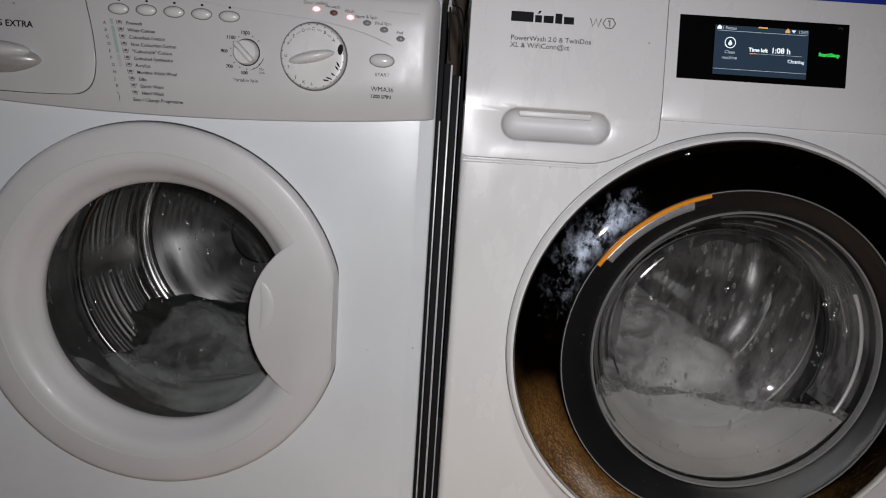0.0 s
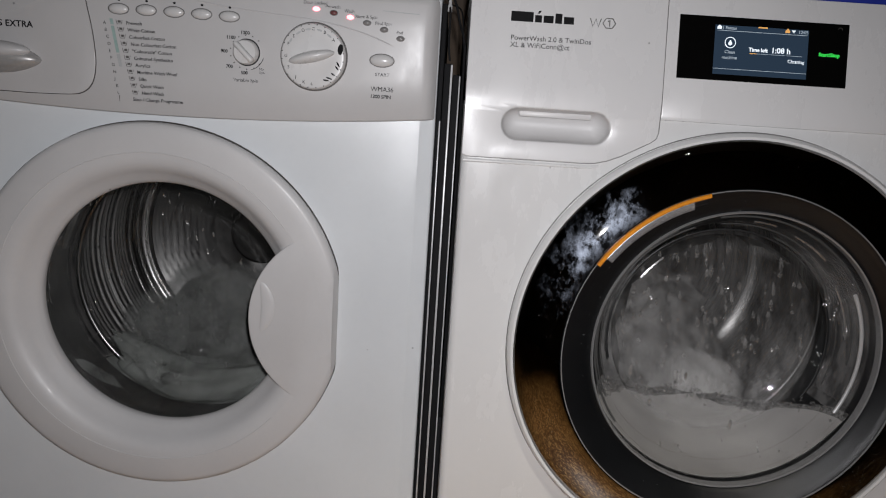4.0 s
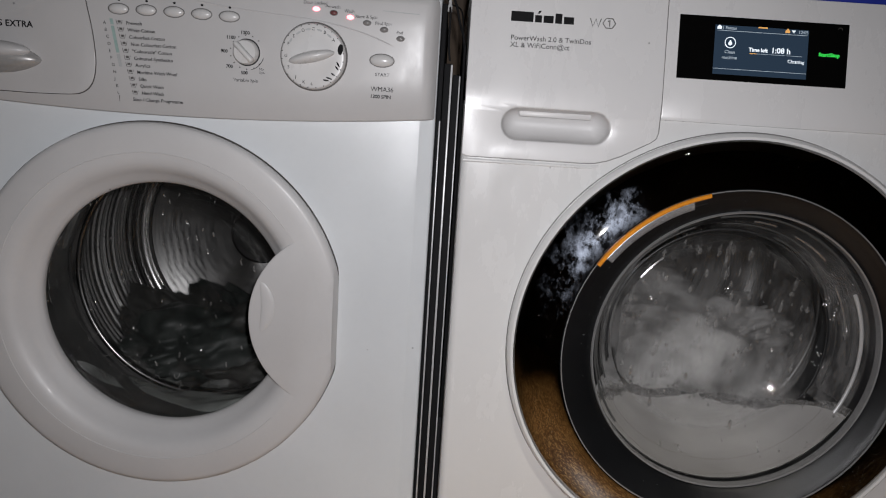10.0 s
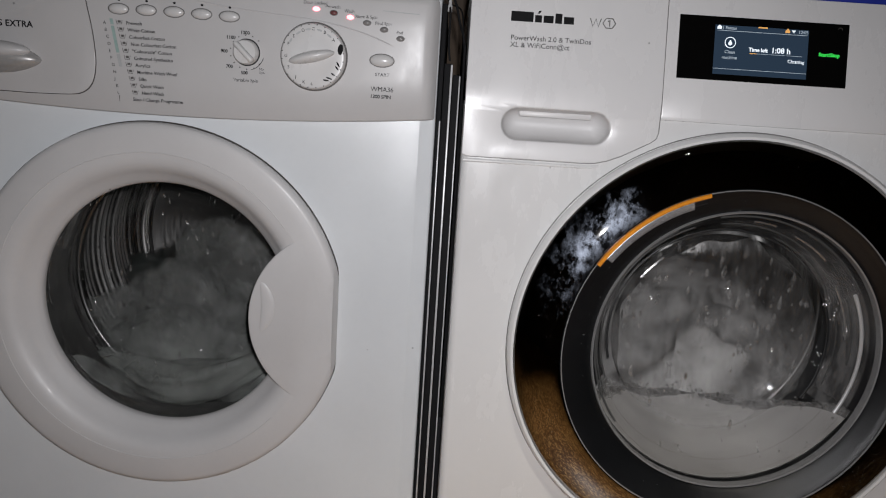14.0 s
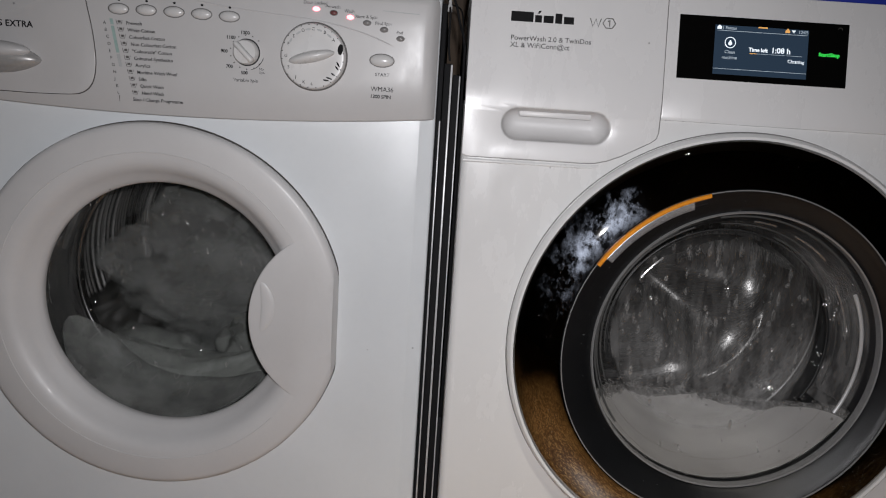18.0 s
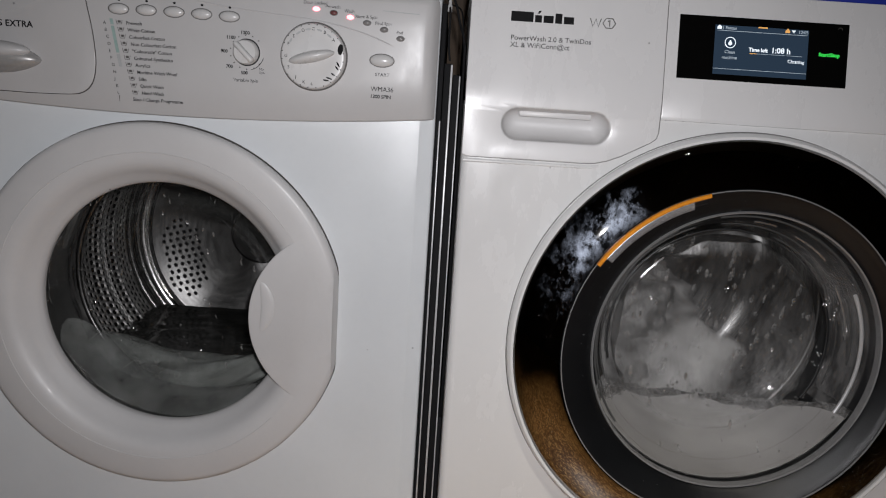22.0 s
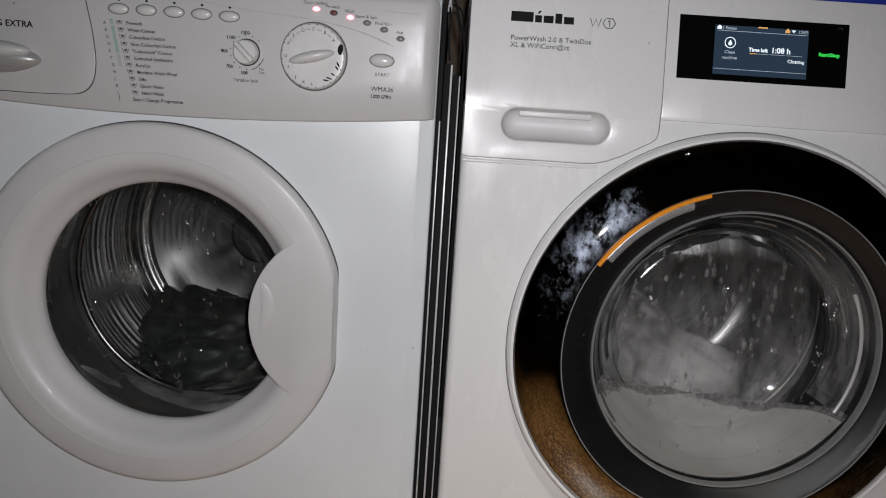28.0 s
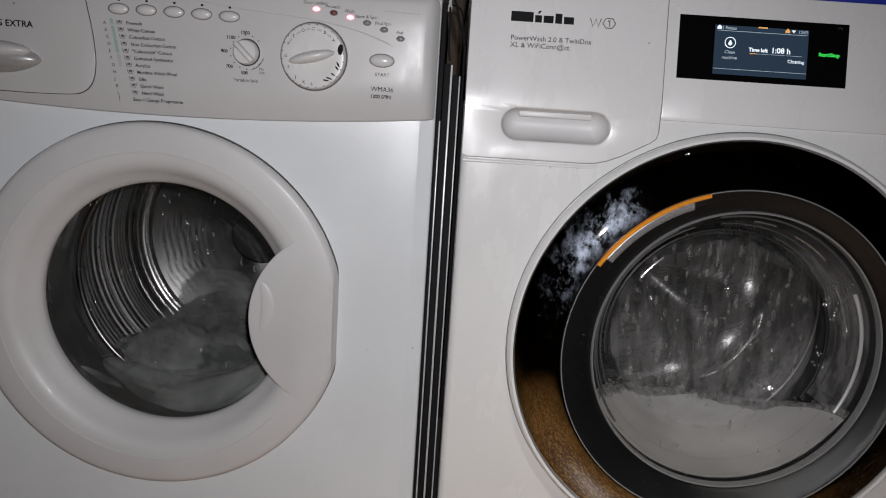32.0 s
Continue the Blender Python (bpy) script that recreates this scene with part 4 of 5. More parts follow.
def build_new_machine():
    root = thing("washing_machine", "newer white front-loading washing machine with black mirror door ring and display", "washing machine", 0.296, 0.3, 0.0)

    def p(name, bm, mat, parent=None, label="", sharp=35):
        bmesh.ops.translate(bm, verts=bm.verts[:], vec=(-0.296, -0.3, 0.0))
        return part(name, bm, mat, parent or root, label, sharp)

    def words(name, body, size, x, z, mat=INK, up=0.0006, parent=None, **kw):
        return lettering(name, body, size, x - 0.296, fascia_y(z) - up - 0.3, z, mat, parent or root, lean=LEAN, **kw)

    bm = cabinet_shell(MX, MZ, 0.2, (0.0, 0.592, 0.03, 0.745), 0.0, 0.62, 0.007)
    # opening behind the drawer's grip
    for co, no in (((0.035, 0, 0), (1, 0, 0)), ((0.1435, 0, 0), (1, 0, 0)), ((0, 0, 0.709), (0, 0, 1)), ((0, 0, 0.7435), (0, 0, 1))):
        bmesh.ops.bisect_plane(bm, geom=bm.verts[:] + bm.edges[:] + bm.faces[:], plane_co=co, plane_no=no)
    inside = [f for f in bm.faces if 0.035 < f.calc_center_median().x < 0.1435 and 0.709 < f.calc_center_median().z < 0.7435 and f.calc_center_median().y < 0.02]
    bmesh.ops.delete(bm, geom=inside, context="FACES")
    p("cabinet", bm, WHITE_LACQUER, label="glossy white lacquered cabinet")
    bm = bmesh.new()
    box(bm, 0.001, 0.591, 0.032, 0.62, 0.7455, 0.846, 0.004)
    p("upper_body", bm, WHITE_LACQUER)
    bm = bmesh.new()
    box(bm, 0.0, 0.592, 0.026, 0.625, 0.8465, 0.8605, 0.005)
    p("lid", bm, WHITE_LACQUER)
    for fx in (0.05, 0.54):
        for fy in (0.07, 0.56):
            bm = bmesh.new()
            lathe(bm, [(0.0, 0), (0.022, 0), (0.022, 0.01), (0.012, 0.014), (0.012, 0.034), (0, 0.034)], 0, 0, 20)
            bmesh.ops.transform(bm, matrix=Matrix.Translation((fx, fy, 0)) @ Matrix.Rotation(radians(90), 4, "X"), verts=bm.verts[:])
            p("foot", bm, BLACK)

    # detergent drawer front with a hollow grip
    sweep = [(0.0, 0.861), (0.0, 0.6945), (0.004, 0.6925)] + [(0.118, 0.6925), (0.13, 0.6932), (0.142, 0.6962), (0.155, 0.7015), (0.17, 0.7095), (0.183, 0.7165), (0.1875, 0.7205), (0.189, 0.726), (0.189, 0.861)]
    c = (0.0892, 0.7262)
    angs = angles_for(c, sweep, 96)
    outer = [cast(c, a, sweep) for a in angs]
    def cap_ring(grow, y):
        poly = capsule(c[0], c[1], 0.0373 + grow * 0.2, 0.0152 + grow)
        return [(x, y, z) for x, z in (cast(c, a, poly) for a in angs)]
    def shrink(d, y):
        return [(c[0] + (x - c[0]) * (1 - d / math.hypot(x - c[0], z - c[1])), y, c[1] + (z - c[1]) * (1 - d / math.hypot(x - c[0], z - c[1]))) for x, z in outer]
    bm = bmesh.new()
    stack(bm, [shrink(0, 0.004), shrink(0, -0.0012), shrink(0.0006, -0.0018), cap_ring(0.002, -0.0018), cap_ring(0.0009, -0.0014), cap_ring(0.0, 0.0002)])
    drawer = p("detergent_drawer", leaned(bm), WHITE_FASCIA, label="closed white detergent drawer front with hollow grip", sharp=20)
    bm = bmesh.new()
    stack(bm, [cap_ring(-0.0142 * (1 - math.cos(t)) ** 0.9, 0.0002 + 0.02 * math.sin(t)) for t in (math.pi / 2 * k / 12 for k in range(13))], cap=True)
    p("grip_recess", bm, RECESS, drawer, "hollow white grip", sharp=60)
    p("drawer_seam", tube([(x + (0.0004 if x > 0.18 else 0), fascia_y(z) - 0.0012, z - (0.0004 if z < 0.71 else 0)) for x, z in sweep[2:-1]] + [(0.1894, fascia_y(z) - 0.0012, z) for z in (BEND, 0.861)], 0.00026, 6), RIM, drawer)
    lip = [(0.0015, 0.0004, 0.6885)] + [(x, 0.0004, 0.6885) for x in (0.03, 0.06, 0.09, 0.115)] + [(0.126, 0.0006, 0.689), (0.135, 0.0012, 0.6905)]
    p("cabinet_lip", tube(lip, 0.0019, 10), WHITE_LACQUER, label="rounded lip under the drawer")
    bm = bmesh.new()
    box(bm, 0.054, 0.125, 0.0105, 0.02, 0.7335, 0.739, 0.0012)
    p("grip_ledge", bm, RECESS, drawer)

    fas = plate([(0.1893, 0.7385), (0.592, 0.7385), (0.592, 0.861), (0.1893, 0.861)], -0.0018, 0.004, 0.0014)
    fascia = p("fascia", leaned(fas), WHITE_FASCIA, label="white fascia that leans back, with a black display")

    # maker's mark as plain black blocks, outlined series mark
    def slab_mark(name, pts, mat, parent=drawer, up=0.0004):
        bm = plate(pts, -0.0018 - up, -0.0008, 0)
        for v in bm.verts:
            v.co.y += fascia_y(v.co.z)
        return p(name, bm, mat, parent)
    zl, zh = 0.8228, 0.8322
    for x0, x1, top in ((0.0388, 0.0602, zh), (0.0618, 0.0683, zh - 0.0026), (0.07, 0.0795, zh - 0.0026), (0.0812, 0.0878, zh), (0.0895, 0.0992, zh - 0.0026)):
        slab_mark("maker_mark", [(x0, zl), (x1, zl), (x1, top), (x0, top)], INK)
    slab_mark("maker_mark", [(0.0638, zh - 0.001), (0.0658, zh - 0.001), (0.0678, zh + 0.0016), (0.0656, zh + 0.0016)], INK)
    def line_mark(pts, parent=drawer):
        p("series_mark", tube([(x, fascia_y(z) - 0.0018, z) for x, z in pts], 0.00055, 5), INK_GREY, parent)
    line_mark([(0.1148, 0.83), (0.1175, 0.8222), (0.1203, 0.83), (0.1228, 0.8222), (0.1253, 0.83)])
    hexa = [(0.1332 + 0.0062 * math.cos(t), 0.8262 + 0.0052 * math.sin(t)) for t in (math.tau * k / 6 for k in range(7))]
    line_mark(hexa)
    line_mark([(0.1318, 0.8278), (0.1336, 0.8292), (0.1336, 0.8232)])
    words("feature_lettering", "PowerWash 2.0 & TwinDos", 0.0068, 0.0395, 0.8052, INK, 0.0022, drawer, wide=1.0)
    words("feature_lettering", "XL & WiFiConn@ct", 0.0068, 0.0395, 0.7985, INK, 0.0022, drawer, wide=1.0)

    # display glass and its picture
    def sheet(name, x0, x1, z0, z1, up, mat, parent, label="", thick=0.002):
        bm = plate([(x0, z0), (x1, z0), (x1, z1), (x0, z1)], -0.0018 - up, -0.0018 - up + thick, 0)
        for v in bm.verts:
            v.co.y += fascia_y(v.co.z)
        return p(name, bm, mat, parent, label)
    display = sheet("display", 0.2035, 0.3665, 0.7795, 0.8395, 0.0006, SCREEN_BLACK, None, "black glass display panel")
    screen = sheet("screen", 0.2368, 0.3302, 0.7855, 0.8335, 0.0008, SCREEN_BLUE, display, "lit dark blue screen")
    def ink(name, x0, x1, z0, z1, mat):
        return sheet(name, x0, x1, z0, z1, 0.00105, mat, screen, "", 0.0004)
    def txt(body, size, x, z, mat, parent=None, **kw):
        return words("screen_words", body, size, x, z, mat, 0.003, parent or screen, **kw)
    ink("screen_line", 0.2388, 0.3292, 0.8288 - 0.0008, 0.8288 - 0.0004, SCREEN_GREY)
    ink("screen_line", 0.2368, 0.3302, 0.7908, 0.7912, SCREEN_GREY)
    ink("amber_tab", 0.2795, 0.2888, 0.8325, 0.8338, SCREEN_AMBER)
    ink("progress_bar", 0.2722, 0.2795, 0.8071, 0.8078, SCREEN_AMBER)
    ink("progress_line", 0.2795, 0.3245, 0.8073, 0.8076, SCREEN_GREY)
    txt("Status", 0.0046, 0.2468, 0.8296, SCREEN_GREY)
    ink("screen_bar", 0.2447, 0.2451, 0.8294, 0.8328, SCREEN_GREY)
    txt("12:05", 0.0046, 0.3195, 0.8296, SCREEN_GREY)
    txt("Time left", 0.0052, 0.2712, 0.8095, SCREEN_WHITE, bold=0.00012)
    txt("1:08 h", 0.0078, 0.2935, 0.8092, SCREEN_WHITE, bold=0.00012)
    txt("Cleaning", 0.0048, 0.3105, 0.8005, SCREEN_WHITE)
    txt("Clean", 0.0046, 0.2525, 0.8062, SCREEN_GREY, align="CENTER")
    txt("machine", 0.0046, 0.2525, 0.8008, SCREEN_GREY, align="CENTER")
    txt("Start/Stop", 0.0052, 0.3405, 0.8083, SCREEN_GREEN, parent=display, bold=0.00012)
    ring = [(0.2525 + 0.0052 * math.cos(t), fascia_y(0.8168) - 0.0029 + 0.0052 * math.sin(t) * math.tan(radians(LEAN)), 0.8168 + 0.0052 * math.sin(t)) for t in (math.tau * k / 24 for k in range(25))]
    p("drop_ring", tube(ring, 0.0004, 5), SCREEN_WHITE, screen)
    drop = [(0.2525, 0.8196), (0.2545, 0.8162), (0.2543, 0.8148), (0.2525, 0.8138), (0.2507, 0.8148), (0.2505, 0.8162)]
    p("drop_mark", leaned_plain(drop, -0.0029), SCREEN_WHITE, screen)
    p("home_mark", leaned_plain([(0.2388, 0.8295), (0.2432, 0.8295), (0.2432, 0.8318), (0.241, 0.8336), (0.2388, 0.8318)], -0.0029), SCREEN_WHITE, screen)
    p("lock_mark", leaned_plain([(0.3066, 0.8297), (0.3112, 0.8297), (0.3112, 0.8316), (0.3089, 0.834), (0.3066, 0.8316)], -0.0029), SCREEN_AMBER, screen)
    p("signal_mark", leaned_plain([(0.315, 0.83), (0.317, 0.8325), (0.313, 0.8325)], -0.0029), SCREEN_WHITE, screen)
    ring = [(0.3608 + 0.0022 * math.cos(t), fascia_y(0.835) - 0.0026, 0.835 + 0.0022 * math.sin(t)) for t in (math.pi * k / 12 for k in range(13))]
    p("corner_mark", tube(ring, 0.0002, 4), INK_GREY, display)

    # the lit screen fills a little less than its window
    for o in (display, *display.children_recursive):
        inside = o is screen or o.parent is screen
        k, x0, z0, dx = (0.964, 0.2368 - 0.296, 0.7855, -0.0018) if inside else (0.96, 0.3405 - 0.296, 0.8083, -0.005)
        if o is display:
            k, dx = 1.0, -0.0028
        if o.location.length > 0:
            o.location.x, o.location.z = x0 + (o.location.x - x0) * k + dx, z0 + (o.location.z - z0) * k
            o.location.y = fascia_y(o.location.z) - 0.003 - 0.3
            o.scale = (k, k, k)
            continue
        for v in o.data.vertices:
            z = z0 + (v.co.z - z0) * k
            v.co = (x0 + (v.co.x - x0) * k + dx, v.co.y + fascia_y(z) - fascia_y(v.co.z), z)

    # door: white flange, black mirror ring, dark bezel, chrome line, glass bowl
    bm = bmesh.new()
    lathe(bm, [(0.2225, 0.002), (0.224, -0.004), (0.223, -0.0085), (0.2205, -0.011), (0.2178, -0.0105), (0.2168, -0.004)], MX, MZ, 160)
    door = p("door", bm, WHITE_LACQUER, label="closed round door with black mirror ring and white rim")
    bm = bmesh.new()
    lathe(bm, [(0.2238, 0.0), (0.2241, -0.0012), (0.2247, -0.0012), (0.2249, 0.0)], MX, MZ, 160)
    p("door_gap", bm, RIM, door)
    bm = bmesh.new()
    lathe(bm, [(0.2172, -0.004), (0.217, -0.0095), (0.2162, -0.0108), (0.209, -0.0152), (0.199, -0.0199), (0.187, -0.0238), (0.176, -0.0264), (0.1728, -0.0262), (0.172, -0.024), (0.1718, -0.01)], MX, MZ, 160)
    p("mirror_ring", bm, BLACK_MIRROR, door, "black mirror-like ring with greasy smears", sharp=50)
    bm = bmesh.new()
    lathe(bm, [(0.172, -0.01), (0.1715, -0.025), (0.1705, -0.0262), (0.169, -0.0258), (0.163, -0.0212), (0.153, -0.0134), (0.1478, -0.0095), (0.1462, -0.006), (0.147, -0.002)], MX, MZ, 160)
    for v in bm.verts:
        k = min(1.0, max(0.0, (0.1685 - math.hypot(v.co.x - MX, v.co.z - MZ)) / 0.02))
        v.co.x += (GX - MX) * k
        v.co.z += (GZ - MZ) * k
    p("bezel", bm, SATIN, door, "dark satin bezel", sharp=50)
    bm = bmesh.new()
    lathe(bm, [(0.1713, -0.0256), (0.1716, -0.0272), (0.1706, -0.0272), (0.1703, -0.0256)], MX, MZ, 160)
    p("edge_line", bm, GREY_TRIM, door)
    bm = bmesh.new()
    lathe(bm, [(0.1479, -0.009), (0.1469, -0.0113), (0.1453, -0.0105), (0.1446, -0.003)], GX, GZ, 160)
    p("chrome_ring", bm, GREY_TRIM, door, "thin chrome ring round the glass")
    # amber strip and hollow of the door grip
    a0, a1 = radians(-58.3), radians(-15.3)
    bm = bmesh.new()
    lathe(bm, [(0.1712, -0.02), (0.1715, -0.0295), (0.1706, -0.0305), (0.1682, -0.0305), (0.1675, -0.0295), (0.1675, -0.02)], MX, MZ, 48, a0, a1)
    p("grip_strip", bm, AMBER, door, "thin amber strip over the grip")
    bm = bmesh.new()
    lathe(bm, [(0.1676, -0.0285), (0.1668, -0.0288), (0.1645, -0.0278), (0.1605, -0.0256), (0.1588, -0.0225)], MX, MZ, 48, a0 + 0.06, a1 - 0.1)
    p("grip_hollow", bm, SPARKLE, door, "textured grey grip face")
    bm = bmesh.new()
    lathe(bm, [(0.1676, -0.0284), (0.1668, -0.0286), (0.164, -0.0274), (0.162, -0.025), (0.1615, -0.022)], MX, MZ, 12, a1 - 0.1, a1 - 0.02)
    p("grip_notch", bm, BLACK, door, "dark end of the grip")
    bm = bmesh.new()
    bowl = [(0.1455, -0.012), (0.143, 0.0), (0.137, 0.017), (0.129, 0.034), (0.1185, 0.046), (0.113, 0.054), (0.1, 0.066), (0.075, 0.076), (0.04, 0.082), (0.0, 0.084)]
    inner = [(max(0.0, r - 0.005), y - 0.005 if r < 0.139 else y) for r, y in bowl]
    lathe(bm, bowl[:5], GX, GZ, 128)
    lathe(bm, inner[:5], GX, GZ, 128)
    p("glass_side", bm, GLASS_SIDE, door, "clear side of the glass bowl", sharp=70).visible_shadow = False
    bm = bmesh.new()
    lathe(bm, bowl[4:], GX, GZ, 128)
    lathe(bm, inner[4:], GX, GZ, 128)
    g = p("door_glass", bm, GLASS_R, door, "wet bowl-shaped door glass with running drops", sharp=70)
    g.visible_shadow = False
    # rings moulded in the glass
    for r, y in ((0.1415, 0.004), (0.134, 0.022)):
        bm = bmesh.new()
        lathe(bm, [(r - 0.001, y), (r - 0.0022, y + 0.001), (r - 0.001, y + 0.002)], GX, GZ, 128)
        p("glass_ridge", bm, GLASS_R, door).visible_shadow = False
    # torch glints on the bowl's edges, put in as short glossy arcs
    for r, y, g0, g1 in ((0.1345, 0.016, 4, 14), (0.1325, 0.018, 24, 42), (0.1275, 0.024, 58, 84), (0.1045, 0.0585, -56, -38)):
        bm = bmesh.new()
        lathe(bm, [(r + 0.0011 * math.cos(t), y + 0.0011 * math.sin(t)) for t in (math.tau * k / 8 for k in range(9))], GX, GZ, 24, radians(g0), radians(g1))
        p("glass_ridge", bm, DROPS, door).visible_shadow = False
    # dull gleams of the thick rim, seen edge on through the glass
    # each gleam is modelled as a dull grey arc
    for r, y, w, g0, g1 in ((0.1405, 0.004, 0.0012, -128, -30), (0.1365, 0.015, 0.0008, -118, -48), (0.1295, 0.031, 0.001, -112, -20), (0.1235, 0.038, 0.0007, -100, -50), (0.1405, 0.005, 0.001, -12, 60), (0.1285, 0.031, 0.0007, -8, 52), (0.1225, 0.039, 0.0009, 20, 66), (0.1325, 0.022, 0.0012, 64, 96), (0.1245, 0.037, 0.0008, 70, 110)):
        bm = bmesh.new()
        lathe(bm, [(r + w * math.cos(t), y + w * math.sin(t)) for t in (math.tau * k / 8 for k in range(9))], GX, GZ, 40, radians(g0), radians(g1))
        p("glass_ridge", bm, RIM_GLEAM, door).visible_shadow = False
    bm = bmesh.new()
    lathe(bm, [(0.1195 + 0.0012 * math.cos(t), 0.046 + 0.0012 * math.sin(t)) for t in (math.tau * k / 8 for k in range(9))], GX, GZ, 128, radians(-105), radians(122))
    p("glass_edge", bm, BLACK_RUBBER, door)
    # the torch's highlight on the glass rim, put in as a pale arc
    bm = bmesh.new()
    lathe(bm, [(0.1385 + 0.002 * math.cos(t), 0.0125 + 0.002 * math.sin(t)) for t in (math.tau * k / 10 for k in range(11))], GX, GZ, 64, radians(62), radians(118))
    p("inner_trim", bm, PALE_EDGE, door, "thin bright highlight modelled behind the glass edge")
    bm = bmesh.new()
    lathe(bm, [(0.2, 0.01), (0.17, 0.012), (0.156, 0.004), (0.155, 0.02), (0.166, 0.04), (0.176, 0.08), (0.174, 0.12), (0.166, 0.135), (0.164, 0.142), (0.168, 0.148), (0.2, 0.152)], GX, GZ, 96)
    seal_fold = bmesh.new()
    lathe(seal_fold, [(0.156, -0.004), (0.1492, 0.0), (0.1465, 0.006), (0.1405, 0.021), (0.1335, 0.036), (0.1275, 0.044), (0.1262, 0.05), (0.13, 0.058), (0.156, 0.05)], GX, GZ, 96, radians(-112), radians(113))
    p("seal_fold", seal_fold, BOARD_BLACK, label="wet black fold of the seal round the glass")
    p("door_seal", bm, BLACK_RUBBER, label="black rubber door seal")
    bm = bmesh.new()
    lathe(bm, [(0.2, 0.152), (0.262, 0.158), (0.27, 0.3), (0.27, 0.56), (0.0, 0.58)], GX, GZ, 64)
    p("outer_tub", bm, BLACK, label="dark outer tub")
    return root


def leaned_plain(pts, y):
    bm = plate(pts, y, y + 0.0004, 0)
    for v in bm.verts:
        v.co.y += fascia_y(v.co.z)
    return bm


new_machine = build_new_machine()
new_drum = build_new_drum(new_machine)


# ---- gap between the machines: dark boards on edge with pale front edges ----
def gap_board(x0, x1, y0, z1, edge, z_edge):
    ob = thing("filler_board", "black board on edge in the gap, with a pale front edge", "board", (x0 + x1) / 2, y0, 0.0, "boards in the gap")
    bm = bmesh.new()
    box(bm, x0 - (x0 + x1) / 2, x1 - (x0 + x1) / 2, 0.002, 0.35, 0.0, z1, 0.001)
    part("board", bm, BOARD_BLACK, ob)
    bm = bmesh.new()
    w = (x1 - x0) / 2
    box(bm, w - edge, w, 0.0, 0.0018, 0.0, z_edge, 0.0006)
    part("edge_strip", bm, PALE_EDGE, ob, "pale edge strip")


gap_board(-0.0278, -0.0232, 0.055, 0.84, 0.0017, 0.7225)
gap_board(-0.0226, -0.0139, 0.055, 0.781, 0.0022, 0.78)
gap_board(-0.0134, -0.0054, 0.055, 0.77, 0.0015, 0.769)


def hanging_cable(points, radius, plug=0.0):
    ob = thing("cable", "thin black cable hanging in the gap between the machines", "cable", group="cables in the gap")
    part("cord", tube(rounded(points, 6), radius, 8), BOARD_BLACK, ob)
    if plug:
        x, y, z = points[2]
        bm = bmesh.new()
        lathe(bm, [(0.0, -0.006), (plug, -0.005), (plug, 0.001), (plug * 0.7, 0.002), (plug * 0.7, 0.006), (0.0, 0.006)], 0, 0, 20)
        bmesh.ops.transform(bm, matrix=Matrix.Translation((x, y, z)) @ Matrix.Rotation(radians(80), 4, "X"), verts=bm.verts[:])
        part("coupling", bm, PALE_EDGE, ob, "bright metal coupling")


hanging_cable([(-0.05, 0.3, 0.864), (-0.03, 0.2, 0.866), (-0.0205, 0.047, 0.836), (-0.0195, 0.046, 0.8), (-0.0175, 0.05, 0.7835)], 0.0011, 0.0023)
hanging_cable([(-0.06, 0.22, 0.8635), (-0.03, 0.12, 0.866), (-0.0165, 0.09, 0.848), (-0.009, 0.085, 0.823), (-0.0035, 0.08, 0.803), (-0.0025, 0.08, 0.76), (-0.0022, 0.08, 0.4), (-0.0022, 0.08, 0.0)], 0.0013)
hanging_cable([(-0.05, 0.36, 0.8635), (-0.03, 0.3, 0.866), (-0.0085, 0.28, 0.86), (-0.003, 0.275, 0.83), (-0.0022, 0.275, 0.78), (-0.0022, 0.275, 0.39)], 0.0011)

bm = box(bmesh.new(), -0.0054, -0.0008, 0.06, 0.3, 0.0, 0.389, 0.001)
tagged(finish("filler_block", bm, BOARD_BLACK), "low black block in the gap beside the boards", "block")

bm = box(bmesh.new(), 0.33, 0.56, 0.034, 0.3, 0.8605, 0.93, 0.006)
tagged(finish("storage_box", bm, BLUE), "blue plastic box on the newer machine", "box")


# ---- laundry, suds and water ----
def garment(name, label, size, seed, mat, cat="laundry", group="", creases=0.16, folds=2.6):
    ob = finish(name, lump(size, seed, 0.5, folds, 5, creases), mat, None, "", 80)
    return tagged(ob, label, cat, group)


DARKS = [garment("garment", "dark wet garment tumbling in the older drum", s, i + 1, m, group="dark wash", creases=0.05, folds=2.0) for i, (s, m) in enumerate((((0.11, 0.08, 0.05), DARK_CLOTH), ((0.1, 0.08, 0.048), TEAL_CLOTH), ((0.095, 0.08, 0.05), DARK_CLOTH), ((0.09, 0.07, 0.044), DARK_CLOTH), ((0.085, 0.075, 0.04), TEAL_CLOTH)))]
WHITES = [garment("garment", "white wet garment tumbling in the newer drum", s, i + 11, PALE_CLOTH, group="white wash") for i, s in enumerate(((0.115, 0.06, 0.065), (0.105, 0.055, 0.06), (0.1, 0.06, 0.06), (0.09, 0.055, 0.055), (0.09, 0.055, 0.06), (0.1, 0.05, 0.05), (0.085, 0.055, 0.05)))]


def foam(name, label, size, seed, mat, group):
    return tagged(finish(name, lump(size, seed, 0.38, 3.0, 4, 0.0), mat, None, "", 80), label, "foam", group)


